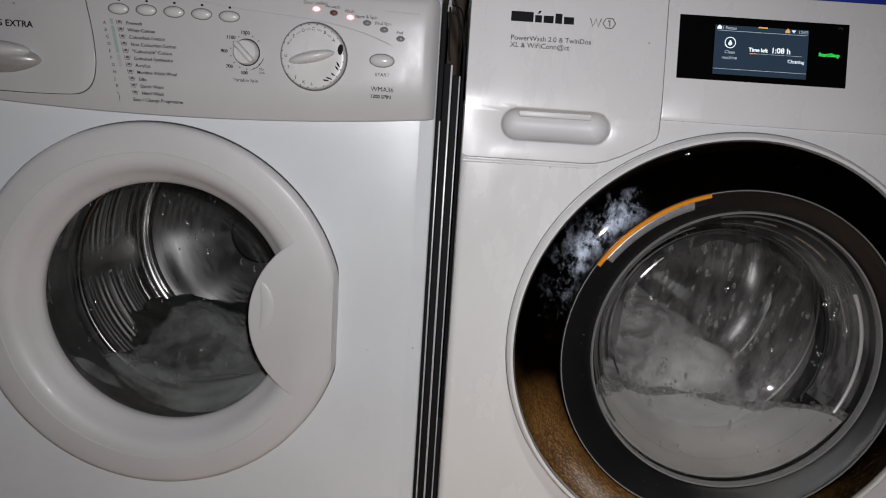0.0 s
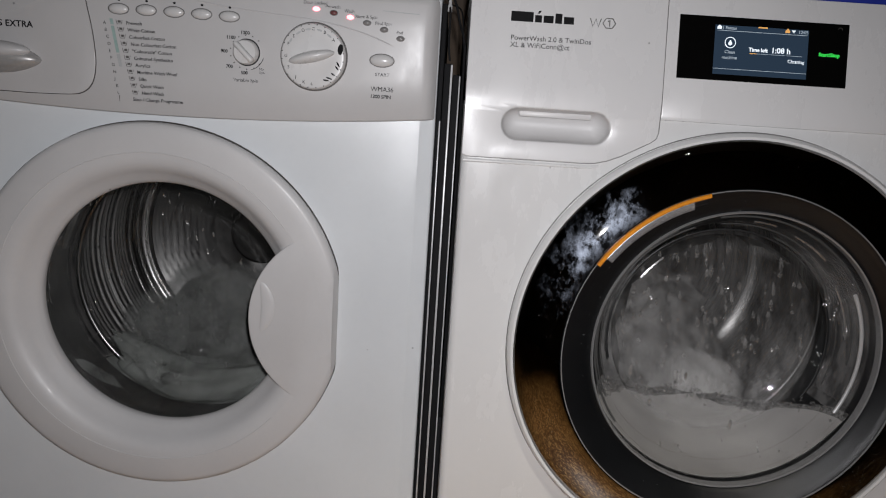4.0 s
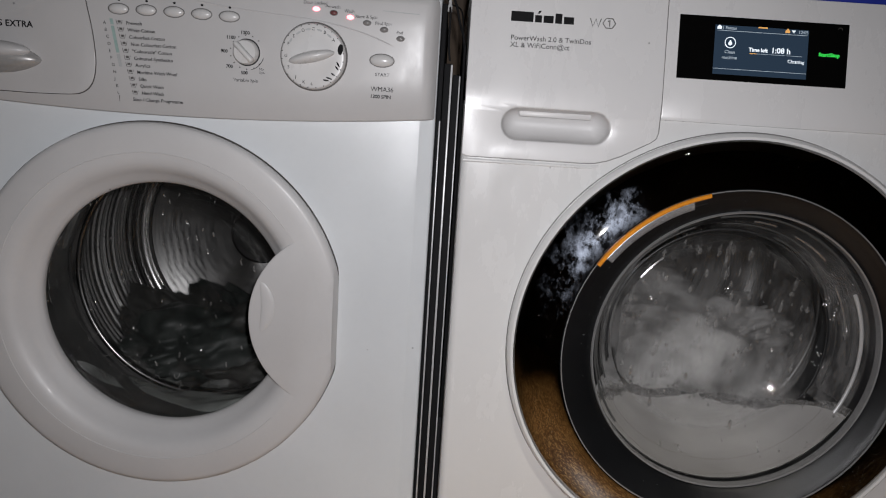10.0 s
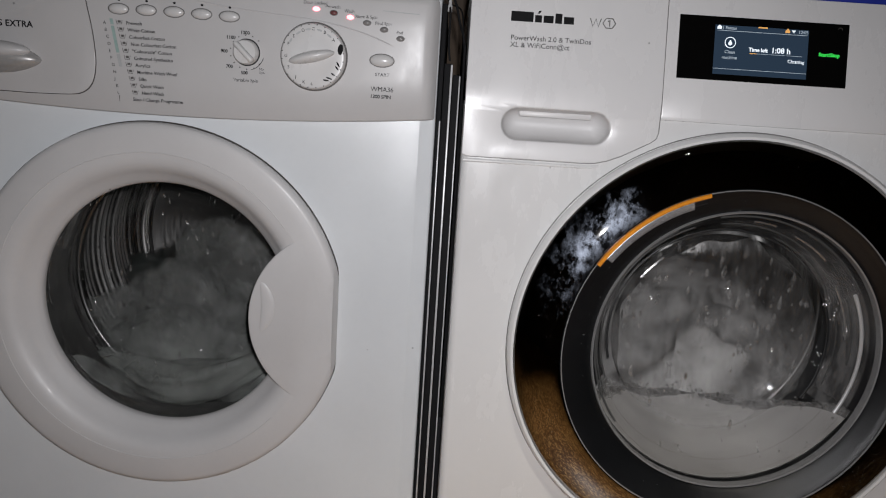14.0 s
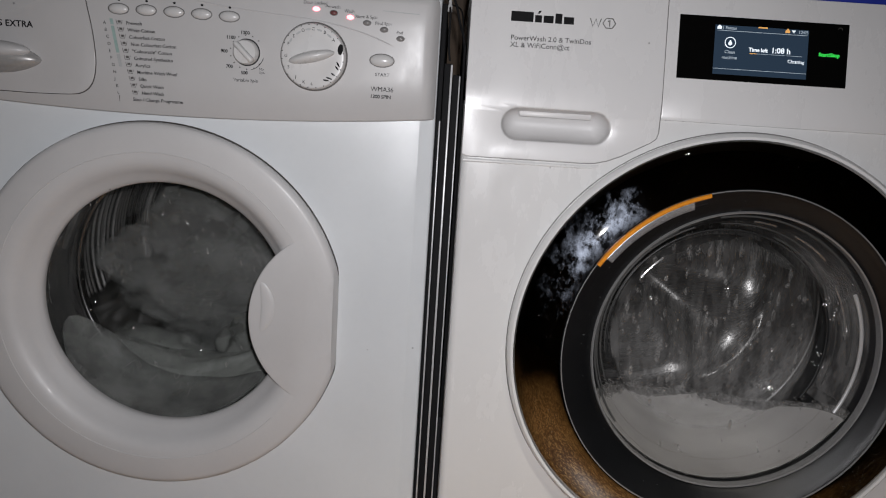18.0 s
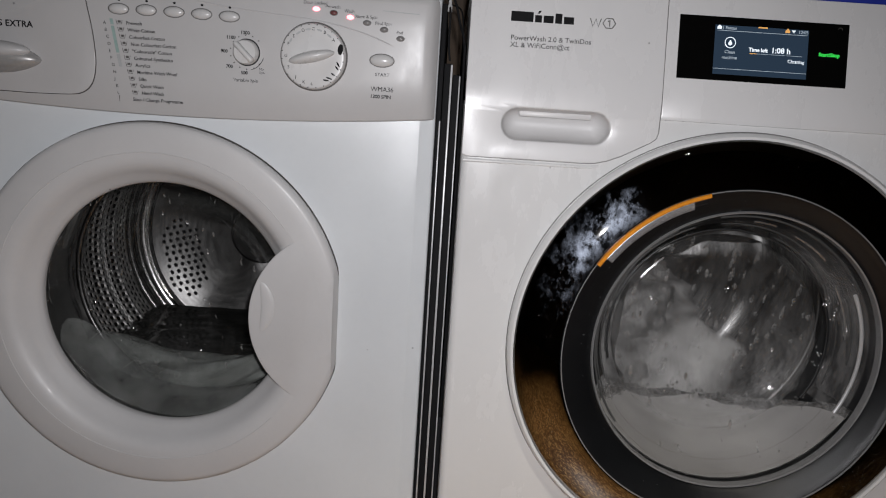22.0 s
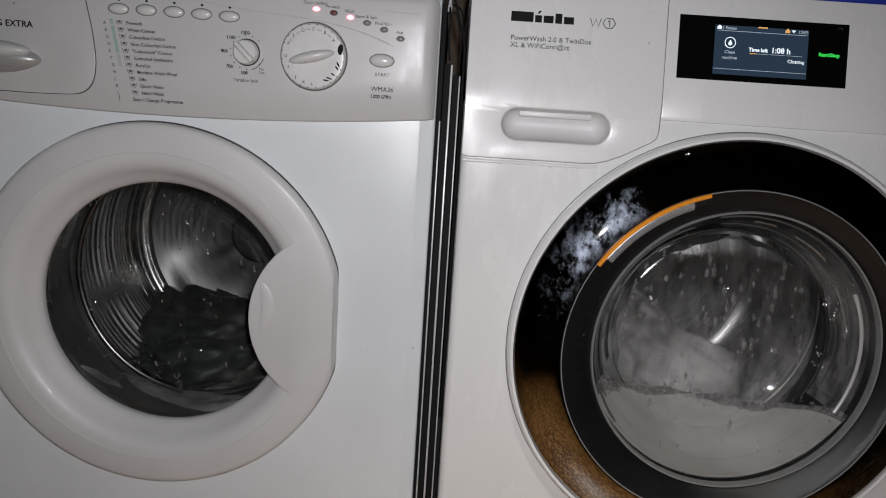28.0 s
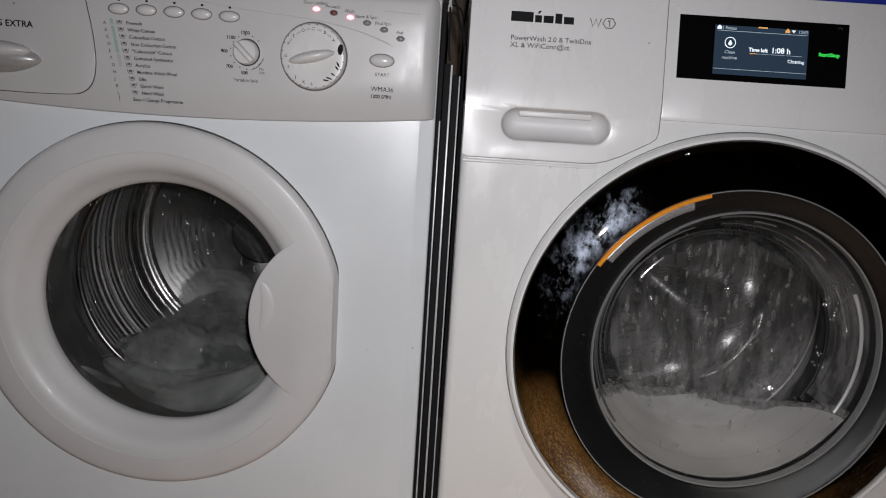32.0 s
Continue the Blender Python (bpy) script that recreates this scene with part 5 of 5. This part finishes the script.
def water_sheet():
    """Murky water in the foot of the older drum: a rippled surface with depth below it."""
    bm = bmesh.new()
    nx, ny = 60, 44
    top = [[bm.verts.new((-0.2 + 0.4 * i / nx, 0.15 + 0.29 * j / ny, 0.0014 * noise.fractal(Vector((i * 0.16, j * 0.3, 4.0)), 1.0, 2.0, 3))) for j in range(ny + 1)] for i in range(nx + 1)]
    for i in range(nx):
        for j in range(ny):
            bm.faces.new((top[i][j], top[i + 1][j], top[i + 1][j + 1], top[i][j + 1]))
    edge = [e for e in bm.edges if len(e.link_faces) == 1]
    low = bmesh.ops.extrude_edge_only(bm, edges=edge)["geom"]
    for v in low:
        if isinstance(v, bmesh.types.BMVert):
            v.co.z = -0.03
    return tagged(finish("water", bm, WATER, None, "", 80), "dark murky wash water standing in the older drum", "water")


WASH_WATER = water_sheet()
OLD_FOAM = [foam("foam", "grey suds lying in the older drum", s, 21 + i, GREY_FOAM, "grey suds") for i, s in enumerate(((0.118, 0.026, 0.027), (0.09, 0.05, 0.05), (0.085, 0.05, 0.045)))]
for v in OLD_FOAM[0].data.vertices:
    v.co.z += 3.2 * v.co.x ** 2
def door_suds():
    """A crescent of grey suds between the seal and the foot of the older door's bowl."""
    prof = [(0.139, 0.066), (0.1362, 0.082), (0.1305, 0.106), (0.1235, 0.131), (0.118, 0.142), (0.125, 0.15), (0.135, 0.13), (0.143, 0.1), (0.144, 0.07), (0.139, 0.066)]
    bm = bmesh.new()
    n = 72
    rings = []
    for i in range(n + 1):
        a = radians(136 + 122 * i / n)
        full = min(1.0, 3 * i / n, 6 * (1 - i / n)) ** 0.5
        mid = 0.135
        rings.append([((mid + (r - mid) * full + 0.002 * noise.noise(Vector((a * 5, y * 60, 1.0)))) * math.sin(a), 0.1 + (y - 0.1) * full, (mid + (r - mid) * full) * math.cos(a)) for r, y in prof[:-1]])
    vs = stack(bm, rings)
    bm.faces.new(vs[0])
    bm.faces.new(vs[-1])
    return tagged(finish("foam_bank", bm, DOOR_FOAM, None, "", 80), "crescent of grey suds at the foot of the older door's glass", "foam")


DOOR_SUDS = door_suds()
HAZE = [foam("foam", "thin grey suds whirled through the older drum", s, 41 + i, HAZE_FOAM, "whirled suds") for i, s in enumerate(((0.11, 0.03, 0.09), (0.1, 0.03, 0.1)))]
NEW_FOAM = [foam("foam", "white suds lying against the wet glass", s, 31 + i, THIN_FOAM, "white suds") for i, s in enumerate(((0.055, 0.034, 0.048), (0.062, 0.034, 0.045)))]


def suds_line(x):
    """Height of the suds under the bowl's middle, by the distance to the side."""
    return -0.0835 + 0.0235 * smooth(-x, 0.03, 0.13) + 0.0075 * math.exp(-((x + 0.03) / 0.03) ** 2) + 0.0185 * smooth(x, 0.05, 0.13) + 0.0015 * math.sin(x * 60)


def bank_mesh(seed, lift, front):
    """Suds pressed against the underside of the door glass, up to an uneven line."""
    shell = [(0.1428, 0.003), (0.1418, 0.0075), (0.1385, 0.0175), (0.1305, 0.0345), (0.1205, 0.0465), (0.115, 0.055), (0.107, 0.063), (0.1, 0.0685), (0.094, 0.0725), (0.086, 0.0765), (0.078, 0.0785)]
    shell = rounded(shell, 3)
    bm = bmesh.new()
    rings = []
    n = 130
    for k, (r, y) in enumerate(shell):
        ring = []
        for i in range(n + 1):
            u = -1 + 2 * i / n
            side = u * math.sin(math.acos(min(1.0, 0.07 / r)))
            level = suds_line(side * r) + lift + 0.0032 * noise.fractal(Vector((side * r * 36, 0.3, seed)), 1.0, 2.0, 3)
            half = math.acos(max(-1.0, min(1.0, level / r)))
            a = math.pi + (math.pi - half) * u * -1
            soft = 0.003 * (1 - u ** 8)
            ring.append((GX + (r + 0.004 - soft - front) * math.sin(a), y, GZ + (r + 0.004 - soft - front) * math.cos(a)))
        rings.append(ring)
    vs = [[bm.verts.new(q) for q in ring] for ring in rings]
    thick = [1.004 + 0.05 * smooth(k, 0, 8) for k in range(len(rings))]
    under = [[bm.verts.new((GX + (q[0] - GX) * w, q[1] + 0.002 * smooth(k, 0, 8), GZ + (q[2] - GZ) * w)) for q in ring] for k, (ring, w) in enumerate(zip(rings, thick))]
    for a, b in zip(vs, vs[1:]):
        for i in range(n):
            bm.faces.new((a[i], a[i + 1], b[i + 1], b[i]))
    for a, b in zip(under, under[1:]):
        for i in range(n):
            bm.faces.new((a[i], b[i], b[i + 1], a[i + 1]))
    for k in range(len(vs) - 1):
        for i in (0, n):
            bm.faces.new((vs[k][i], vs[k + 1][i], under[k + 1][i], under[k][i]))
    for k in (0, len(vs) - 1):
        for i in range(n):
            bm.faces.new((vs[k][i], vs[k][i + 1], under[k][i + 1], under[k][i]))
    return bm


def foam_bank(name, label, mat, seed):
    ob = tagged(finish(name, bank_mesh(seed, -0.002, 0.0012), mat, None, "", 60), label, "foam")
    for k, lift in enumerate((0.0005, 0.003, 0.0065)):
        part("froth", bank_mesh(seed + 4.0 * k, lift, 0.0008 - 0.0004 * k), FROTH, ob, "thin lacy froth", 60)
    bm = bmesh.new()
    rnd = random.Random(9)
    for _ in range(190):
        x = rnd.uniform(-0.125, 0.13)
        z = suds_line(x) + 0.001 + rnd.gauss(0.0, 0.0038)
        r = math.hypot(x, z)
        y = float(np.interp(r, [0.078, 0.1, 0.115, 0.1205, 0.1305, 0.1442], [0.0785, 0.0685, 0.055, 0.0465, 0.0345, 0.0005])) + 0.001
        q = rnd.uniform(0.0004, 0.0017)
        bmesh.ops.create_icosphere(bm, subdivisions=2, radius=q, matrix=Matrix.Translation((GX + x, y, GZ + z)))
    bubbles = part("bubble", bm, FROTH, ob, "small bubbles along the edge of the suds", 80)
    bubbles["kind"] = "stuff"
    return ob


def suds_film(name, label, mat, back, seed):
    """A film of suds that clings to the inside of the bowl; it slides round the door's axis."""
    shape = [(0.118, 0.0475), (0.113, 0.055), (0.1, 0.067), (0.075, 0.077), (0.04, 0.083), (0.004, 0.085)]
    n = 96
    edge = [0.9 + 0.1 * noise.noise(Vector((math.sin(math.tau * i / n) * 3, math.cos(math.tau * i / n) * 3, seed))) for i in range(n)]
    bm = bmesh.new()
    for lift in (back, back + 0.0012):
        stack(bm, [[(r * (edge[i] if k == 0 else 1.0) * math.sin(math.tau * i / n), y + lift, r * (edge[i] if k == 0 else 1.0) * math.cos(math.tau * i / n)) for i in range(n)] for k, (r, y) in enumerate(shape)], cap=True)
    ob = tagged(finish(name, bm, mat, None, "", 80), label, "foam")
    ob.visible_shadow = False
    return ob


def side_film():
    """Suds that cling to the steep side of the bowl, on the hinge side."""
    bm = bmesh.new()
    shape = rounded([(0.1425, 0.006), (0.1385, 0.018), (0.131, 0.0345), (0.1215, 0.0462)], 3)
    for lift in (0.0, 0.0008):
        lathe(bm, [(r + lift, y) for r, y in shape], 0.0, 0.0, 60, radians(-4), radians(118))
    ob = tagged(finish("suds_film", bm, FILM_SIDE, None, "", 80), "streaky film of suds on the steep side of the glass", "foam")
    ob.location = (GX, 0.0, GZ)
    ob.visible_shadow = False


side_film()
low_film = suds_film("suds_film", "thin torn film of suds clinging low on the wet glass", FILM_LOW, 0.002, 2.0)
high_film = suds_film("suds_film", "faint streaks of suds clinging high on the wet glass", FILM_HIGH, 0.0045, 5.0)


def clots(film):
    """Small torn clots and running tails of suds on the inside of the bowl."""
    bm = bmesh.new()
    rnd = random.Random(17)
    for _ in range(120):
        x, z = rnd.uniform(-0.1, 0.105), rnd.uniform(-0.07, 0.1)
        r = math.hypot(x, z)
        if r > 0.108:
            continue
        y = float(np.interp(r, [0.004, 0.04, 0.075, 0.1, 0.113], [0.085, 0.083, 0.077, 0.067, 0.055])) + 0.001
        wide = rnd.uniform(0.0012, 0.0034)
        tall = wide * rnd.choice((1.1, 1.6, 2.4, 3.6))
        n = 14
        rim = []
        for i in range(n):
            a = math.tau * i / n
            k = 1 + 0.3 * noise.noise(Vector((math.sin(a) * 1.4, math.cos(a) * 1.4, x * 900)))
            drop = 1 - 0.45 * max(0.0, math.cos(a))
            rim.append((x + wide * k * drop * math.sin(a), y, z + tall * k * math.cos(a)))
        back = [bm.verts.new(q) for q in rim]
        mid = [bm.verts.new((x + (q[0] - x) * 0.7, y - 0.0007, z + (q[2] - z) * 0.75)) for q in rim]
        for i in range(n):
            bm.faces.new((back[i], back[(i + 1) % n], mid[(i + 1) % n], mid[i]))
        bm.faces.new(mid)
    ob = part("clot", bm, CLOT, film, "small clots of suds with running tails", 80)
    ob["kind"] = "stuff"
    ob.visible_shadow = False


clots(high_film)
new_bank = foam_bank("foam_bank", "bank of white suds at the foot of the door glass", FOAM, 3.0)


# ---- droplets and glint beads on the wet glass of the newer machine ----
def droplets():
    bm = bmesh.new()
    rnd = random.Random(5)
    for _ in range(46):
        a = rnd.uniform(0, math.tau)
        r = 0.108 * math.sqrt(rnd.random())
        x, z = GX + r * math.sin(a), GZ + r * math.cos(a)
        y = 0.0835 - 0.026 * (r / 0.108) ** 2.6
        s = rnd.choice((rnd.uniform(0.0004, 0.001), rnd.uniform(0.001, 0.0026)))
        bmesh.ops.create_icosphere(bm, subdivisions=2, radius=1.0, matrix=Matrix.LocRotScale((x, y - 0.006, z), None, (s, 0.001, s * rnd.uniform(0.8, 2.6))))
    # glints on the wet bowl, put in as clusters of beads facing the torch
    beads = ((0.3074, 0.5585, 0.001, 0.003, 5), (0.3095, 0.5227, 0.002, 0.001, 4), (0.3625, 0.4475, 0.006, 0.0008, 3), (0.2325, 0.4385, 0.004, 0.003, 7), (0.403, 0.556, 0.003, 0.004, 9), (0.4198, 0.533, 0.001, 0.005, 8), (0.261, 0.3875, 0.003, 0.002, 5), (0.236, 0.391, 0.005, 0.001, 5), (0.3466, 0.391, 0.001, 0.004, 5), (0.3925, 0.4135, 0.006, 0.004, 4), (0.4055, 0.497, 0.005, 0.009, 12), (0.408, 0.484, 0.003, 0.006, 6), (0.41, 0.545, 0.0012, 0.014, 10), (0.3, 0.4, 0.05, 0.012, 16), (0.25, 0.62, 0.03, 0.008, 6))
    facing = Vector((0, -1, 0)).rotation_difference(Vector((-0.307, -0.8, 0.2385)))
    for bx, bz, sx, sz, n in beads:
        for _ in range(n):
            x, z = rnd.gauss(bx, sx), rnd.gauss(bz, sz)
            y = float(np.interp(math.hypot(x - GX, z - GZ), [0, 0.04, 0.075, 0.1, 0.113, 0.129, 0.137], [0.084, 0.082, 0.076, 0.066, 0.054, 0.034, 0.017])) - 0.0065
            s = rnd.uniform(0.0004, 0.0012)
            turn = facing @ Euler((rnd.gauss(0, 0.12), rnd.uniform(-0.6, 0.6), rnd.gauss(0, 0.12))).to_quaternion()
            bmesh.ops.create_icosphere(bm, subdivisions=2, radius=1.0, matrix=Matrix.LocRotScale((x, y, z), turn, (s, 0.28 * s, s * rnd.uniform(0.8, 2.0))))
    bmesh.ops.translate(bm, verts=bm.verts[:], vec=(-0.296, -0.3, 0.0))
    door = [o for o in new_machine.children if o.name.startswith("door") and "seal" not in o.name][0]
    ob = part("water_drop", bm, DROPS, door, "running water drops and glint beads on the glass", 80)
    ob["kind"] = "stuff"
    ob.visible_shadow = False


droplets()


# ---- dust and painted sparkle on the dark door parts of the newer machine ----
def dust():
    bm = bmesh.new()
    rnd = random.Random(17)
    for _ in range(520):
        # specks crowd where the bezel gleams: its sparkle is put in as specks
        a = radians(rnd.choice((rnd.uniform(0, 360), rnd.gauss(128, 14), rnd.gauss(126, 8))))
        r = rnd.uniform(0.149, 0.214)
        y = float(np.interp(r, [0.1475, 0.153, 0.163, 0.169, 0.1715, 0.176, 0.187, 0.199, 0.209, 0.2162], [-0.0095, -0.0134, -0.0212, -0.0258, -0.0262, -0.0264, -0.0238, -0.0199, -0.0152, -0.0108]))
        s = rnd.uniform(0.0002, 0.00055) * (0.7 if r > 0.172 else 1.0)
        cx = MX if r > 0.169 else GX
        bmesh.ops.create_icosphere(bm, subdivisions=1, radius=1.0, matrix=Matrix.LocRotScale((cx + r * math.sin(a) - 0.296, y - 0.3, MZ + r * math.cos(a)), Euler((rnd.random(), rnd.random(), rnd.random())), (s, s * 0.5, s * rnd.uniform(0.6, 1.8))))
    door = [o for o in new_machine.children if o.name.startswith("door") and "seal" not in o.name][0]
    part("dust_speck", bm, DUST_SPARKLE, door, "pale dust on the dark ring and specks for the bezel's sparkle", 80)["kind"] = "stuff"


dust()


# ---- movement ----
STEP = 0.1


def activity(t, spans):
    """How far a drum is up to speed: 1 while it tumbles, 0 while it rests."""
    return max(smooth(t, a, a + 0.5) * (1 - smooth(t, b - 0.6, b)) if a > 0 else 1 - smooth(t, b - 0.6, b) for a, b in spans)


OLD_SPANS = ((-1.0, 4.7), (9.3, 21.9), (27.1, 40.0))
NEW_SPANS = ((-1.0, 6.1), (9.5, 17.75), (21.05, 29.2))


def turning(spans, speed, rests, first):
    """Angle of a drum over time; each spell of turning ends with a pierced field at the side."""
    times = [round(i * STEP, 3) for i in range(int(32 / STEP) + 1)]
    out = [0.0] * len(times)
    for k, (s, e) in enumerate(spans):
        way = first if k % 2 == 0 else -first
        gone = [sum(activity(u, ((s, e),)) * STEP * speed for u in times[:i] if s <= u < e) for i in range(len(times))]
        total = max(gone[-1], 1.0)
        goal = 120 * round(total / 120) + way * rests[k]
        for i in range(len(times)):
            out[i] += way * gone[i] * goal / total
    shift = -[a for t, a in zip(times, out) if t >= spans[0][1]][0]
    return times, [a + shift for a in out]


def tumble(t, k, n, radius, period, top, low):
    """Place of a tumbling piece in its drum: carried up the wall to an angle, then falling back."""
    u = (t / period + k / n) % 1.0
    if u < 0.6:
        a = radians(low + (top - low) * (u / 0.6))
        return radius * math.sin(a), radius * math.cos(a)
    v = (u - 0.6) / 0.4
    a0, a1 = radians(top), radians(low)
    x = radius * (math.sin(a0) * (1 - v) + math.sin(a1) * v)
    z = radius * (math.cos(a0) * (1 - v * v) + math.cos(a1) * v * v)
    return x, z


SUDS = ((0, 0.55), (1.5, 0.8), (5.6, 0.8), (6.5, 0.4), (8, 0.1), (9.6, 0.05), (10.5, 0.15), (12, 0.7), (14, 0.85), (17, 1.0), (21.4, 1.0), (22.5, 0.9), (23.5, 0.75), (25.5, 0.35), (27.5, 0.1), (28.5, 0.1), (29.5, 0.3), (32, 0.6))


def suds_height(t):
    """How high the grey suds stand in the older drum, from 0 to 1."""
    for (t0, h0), (t1, h1) in zip(SUDS, SUDS[1:]):
        if t <= t1:
            return h0 + (h1 - h0) * (t - t0) / (t1 - t0)
    return SUDS[-1][1]


def motions():
    for drum, cx, cz, spans, speed, px, py, first, rests in ((old_drum, HX, HZ, OLD_SPANS, 328, -0.326, 0.32, -1, (59, 11, 0)), (new_drum, GX, GZ, NEW_SPANS, 300, 0.296, 0.3, 1, (0, 6, 0))):
        times, raw = turning(spans, speed, rests, first)
        rows = [(t, pose(cx - px, -py, cz, 0, a, 0)) for t, a in zip(times, raw)]
        walk(drum, rows)
    sets = (
        (DARKS, HX, HZ, OLD_SPANS, 0.12, 0.95, (252, 150), ((0.015, 0.36, -0.182), (-0.06, 0.3, -0.185), (0.085, 0.32, -0.18), (0.0, 0.25, -0.18), (0.03, 0.4, -0.185))),
        (WHITES, GX - 0.02, GZ, NEW_SPANS, 0.105, 0.9, (280, 95), ((0.02, 0.24, -0.235), (-0.06, 0.23, -0.225), (0.065, 0.235, -0.225), (0.02, 0.27, -0.245), (-0.04, 0.28, -0.245), (0.05, 0.28, -0.245), (-0.01, 0.225, -0.23))),
    )
    for pieces, cx, cz, spans, radius, period, top, rests in sets:
        for k, (ob, (rx, ry, rz)) in enumerate(zip(pieces, rests)):
            rows = []
            for i in range(int(32 / STEP) + 1):
                t = round(i * STEP, 3)
                a = activity(t, spans)
                high, low = top
                if cx > 0 and not 9.5 < t < 18:
                    low = 165
                x, z = tumble(t, k, len(pieces), radius, period, high, low)
                if cx < 0:
                    g = 0.2 + 0.8 * smooth(t, 9.8, 10.6) * (1 - smooth(t, 21, 22))
                    x, z = x * (0.4 + 0.6 * g), z * g - 0.165 * (1 - g)
                d = (ry if cx < 0 else 0.165 + 0.01 * k) + 0.02 * math.sin(t * 1.7 + k)
                turn = 35 * math.sin(t * 2.1 + k * 1.3) * a
                rows.append((t, pose(cx + rx * (1 - a) + x * a, d * a + ry * (1 - a), cz + rz * (1 - a) + (z - (0.042 if cx > 0 else 0.0)) * a, turn * 0.6, turn, 25 * math.sin(t * 1.3 + k) * a)))
            walk(ob, rows)

    # the water sinks away into the tub while the older drum turns
    rows = []
    for i in range(int(32 / STEP) + 1):
        t = round(i * STEP, 3)
        a = activity(t, OLD_SPANS)
        rows.append((t, pose(HX, 0.0, HZ - 0.12 - 0.045 * a, 0, 1.2 * a * math.sin(t * 6.6), 0)))
    walk(WASH_WATER, rows)

    rows = []
    for i in range(int(32 / STEP) + 1):
        t = round(i * STEP, 3)
        up = smooth(suds_height(t), 0.8, 1.0)
        rows.append((t, pose(HX, 0.0, HZ - 0.06 * (1 - up), 0, 5 * activity(t, OLD_SPANS) * math.sin(t * 3.1), 0)))
    walk(DOOR_SUDS, rows)

    # suds wash to and fro at the foot of each door
    for k, (ob, (rx, ry)) in enumerate(zip(OLD_FOAM, ((-0.01, 0.19), (0.07, 0.215), (-0.075, 0.22)))):
        rows = []
        for i in range(int(32 / STEP) + 1):
            t = round(i * STEP, 3)
            a, h = activity(t, OLD_SPANS), suds_height(t)
            w = math.sin(math.tau * t / 0.95 + k * 2.1)
            if k == 0:
                rows.append((t, pose(HX - 0.004 + 0.006 * a * w, 0.162, HZ - 0.188 + 0.064 * h + 0.004 * a * w * h, 0, 5 * a * w, 0)))
                continue
            rows.append((t, pose(HX + rx + 0.03 * a * w, ry, HZ - 0.235 + 0.1 * h * (0.4 + 0.6 * a) + a * (0.008 + 0.008 * k) * (1 + w) * min(1.0, h + 0.2), 0, 12 * a * w, 10 * a * w)))
        walk(ob, rows)
    for k, ob in enumerate(HAZE):
        rows = []
        for i in range(int(32 / STEP) + 1):
            t = round(i * STEP, 3)
            a = activity(t, OLD_SPANS) * (0.1 + 0.9 * suds_height(t) ** 1.3)
            w = math.tau * t / 0.95 + k * 2.6
            rows.append((t, pose(HX + 0.045 * a * math.sin(w), 0.195 + 0.05 * k, HZ - 0.3 * (1 - a) + a * (0.05 * math.cos(w) - 0.03), 0, 30 * a * math.sin(w * 0.5), 0)))
        walk(ob, rows)
    # films of suds and the bank slide on the bowl as the wash swings
    for ob, swing, beat, own in ((low_film, 11, 1.6, 0.0), (high_film, 16, 2.4, 1.1), (new_bank, 2.2, 0.8, 0.6)):
        rows = []
        for i in range(int(32 / STEP) + 1):
            t = round(i * STEP, 3)
            a = activity(t, NEW_SPANS)
            turn = a * swing * (0.75 * math.sin(math.tau * t / beat + own) + 0.25 * math.sin(t * 2.3))
            m = pose(GX, 0, GZ, 0, turn, 0)
            rows.append((t, m @ pose(-GX, 0, -GZ) if ob is new_bank else m))
        walk(ob, rows)
    # mounds of suds are carried up the wall, spill to the middle and sink
    way = ((-0.075, -0.035), (0.0, -0.07), (0.04, -0.1), (0.05, -0.16), (-0.05, -0.17), (-0.1, -0.13), (-0.105, -0.075))
    for k, ob in enumerate(NEW_FOAM):
        rows = []
        for i in range(int(32 / STEP) + 1):
            t = round(i * STEP, 3)
            a = activity(t, NEW_SPANS)
            u = ((t / 0.8 + k / 2 + 0.16 + 0.03 * math.sin(t * 1.9)) % 1.0) * len(way)
            (x0, z0), (x1, z1) = way[int(u)], way[(int(u) + 1) % len(way)]
            f = smooth(u - int(u), 0.0, 1.0)
            w = math.sin(math.tau * t / 0.8 + k)
            rows.append((t, pose(GX + a * (x0 + (x1 - x0) * f), 0.122 + 0.004 * k, GZ - 0.2 * (1 - a) + a * (z0 + (z1 - z0) * f + 0.012 * math.sin(t * 2.7)), 0, 22 * a * w, 0)))
        walk(ob, rows)


motions()
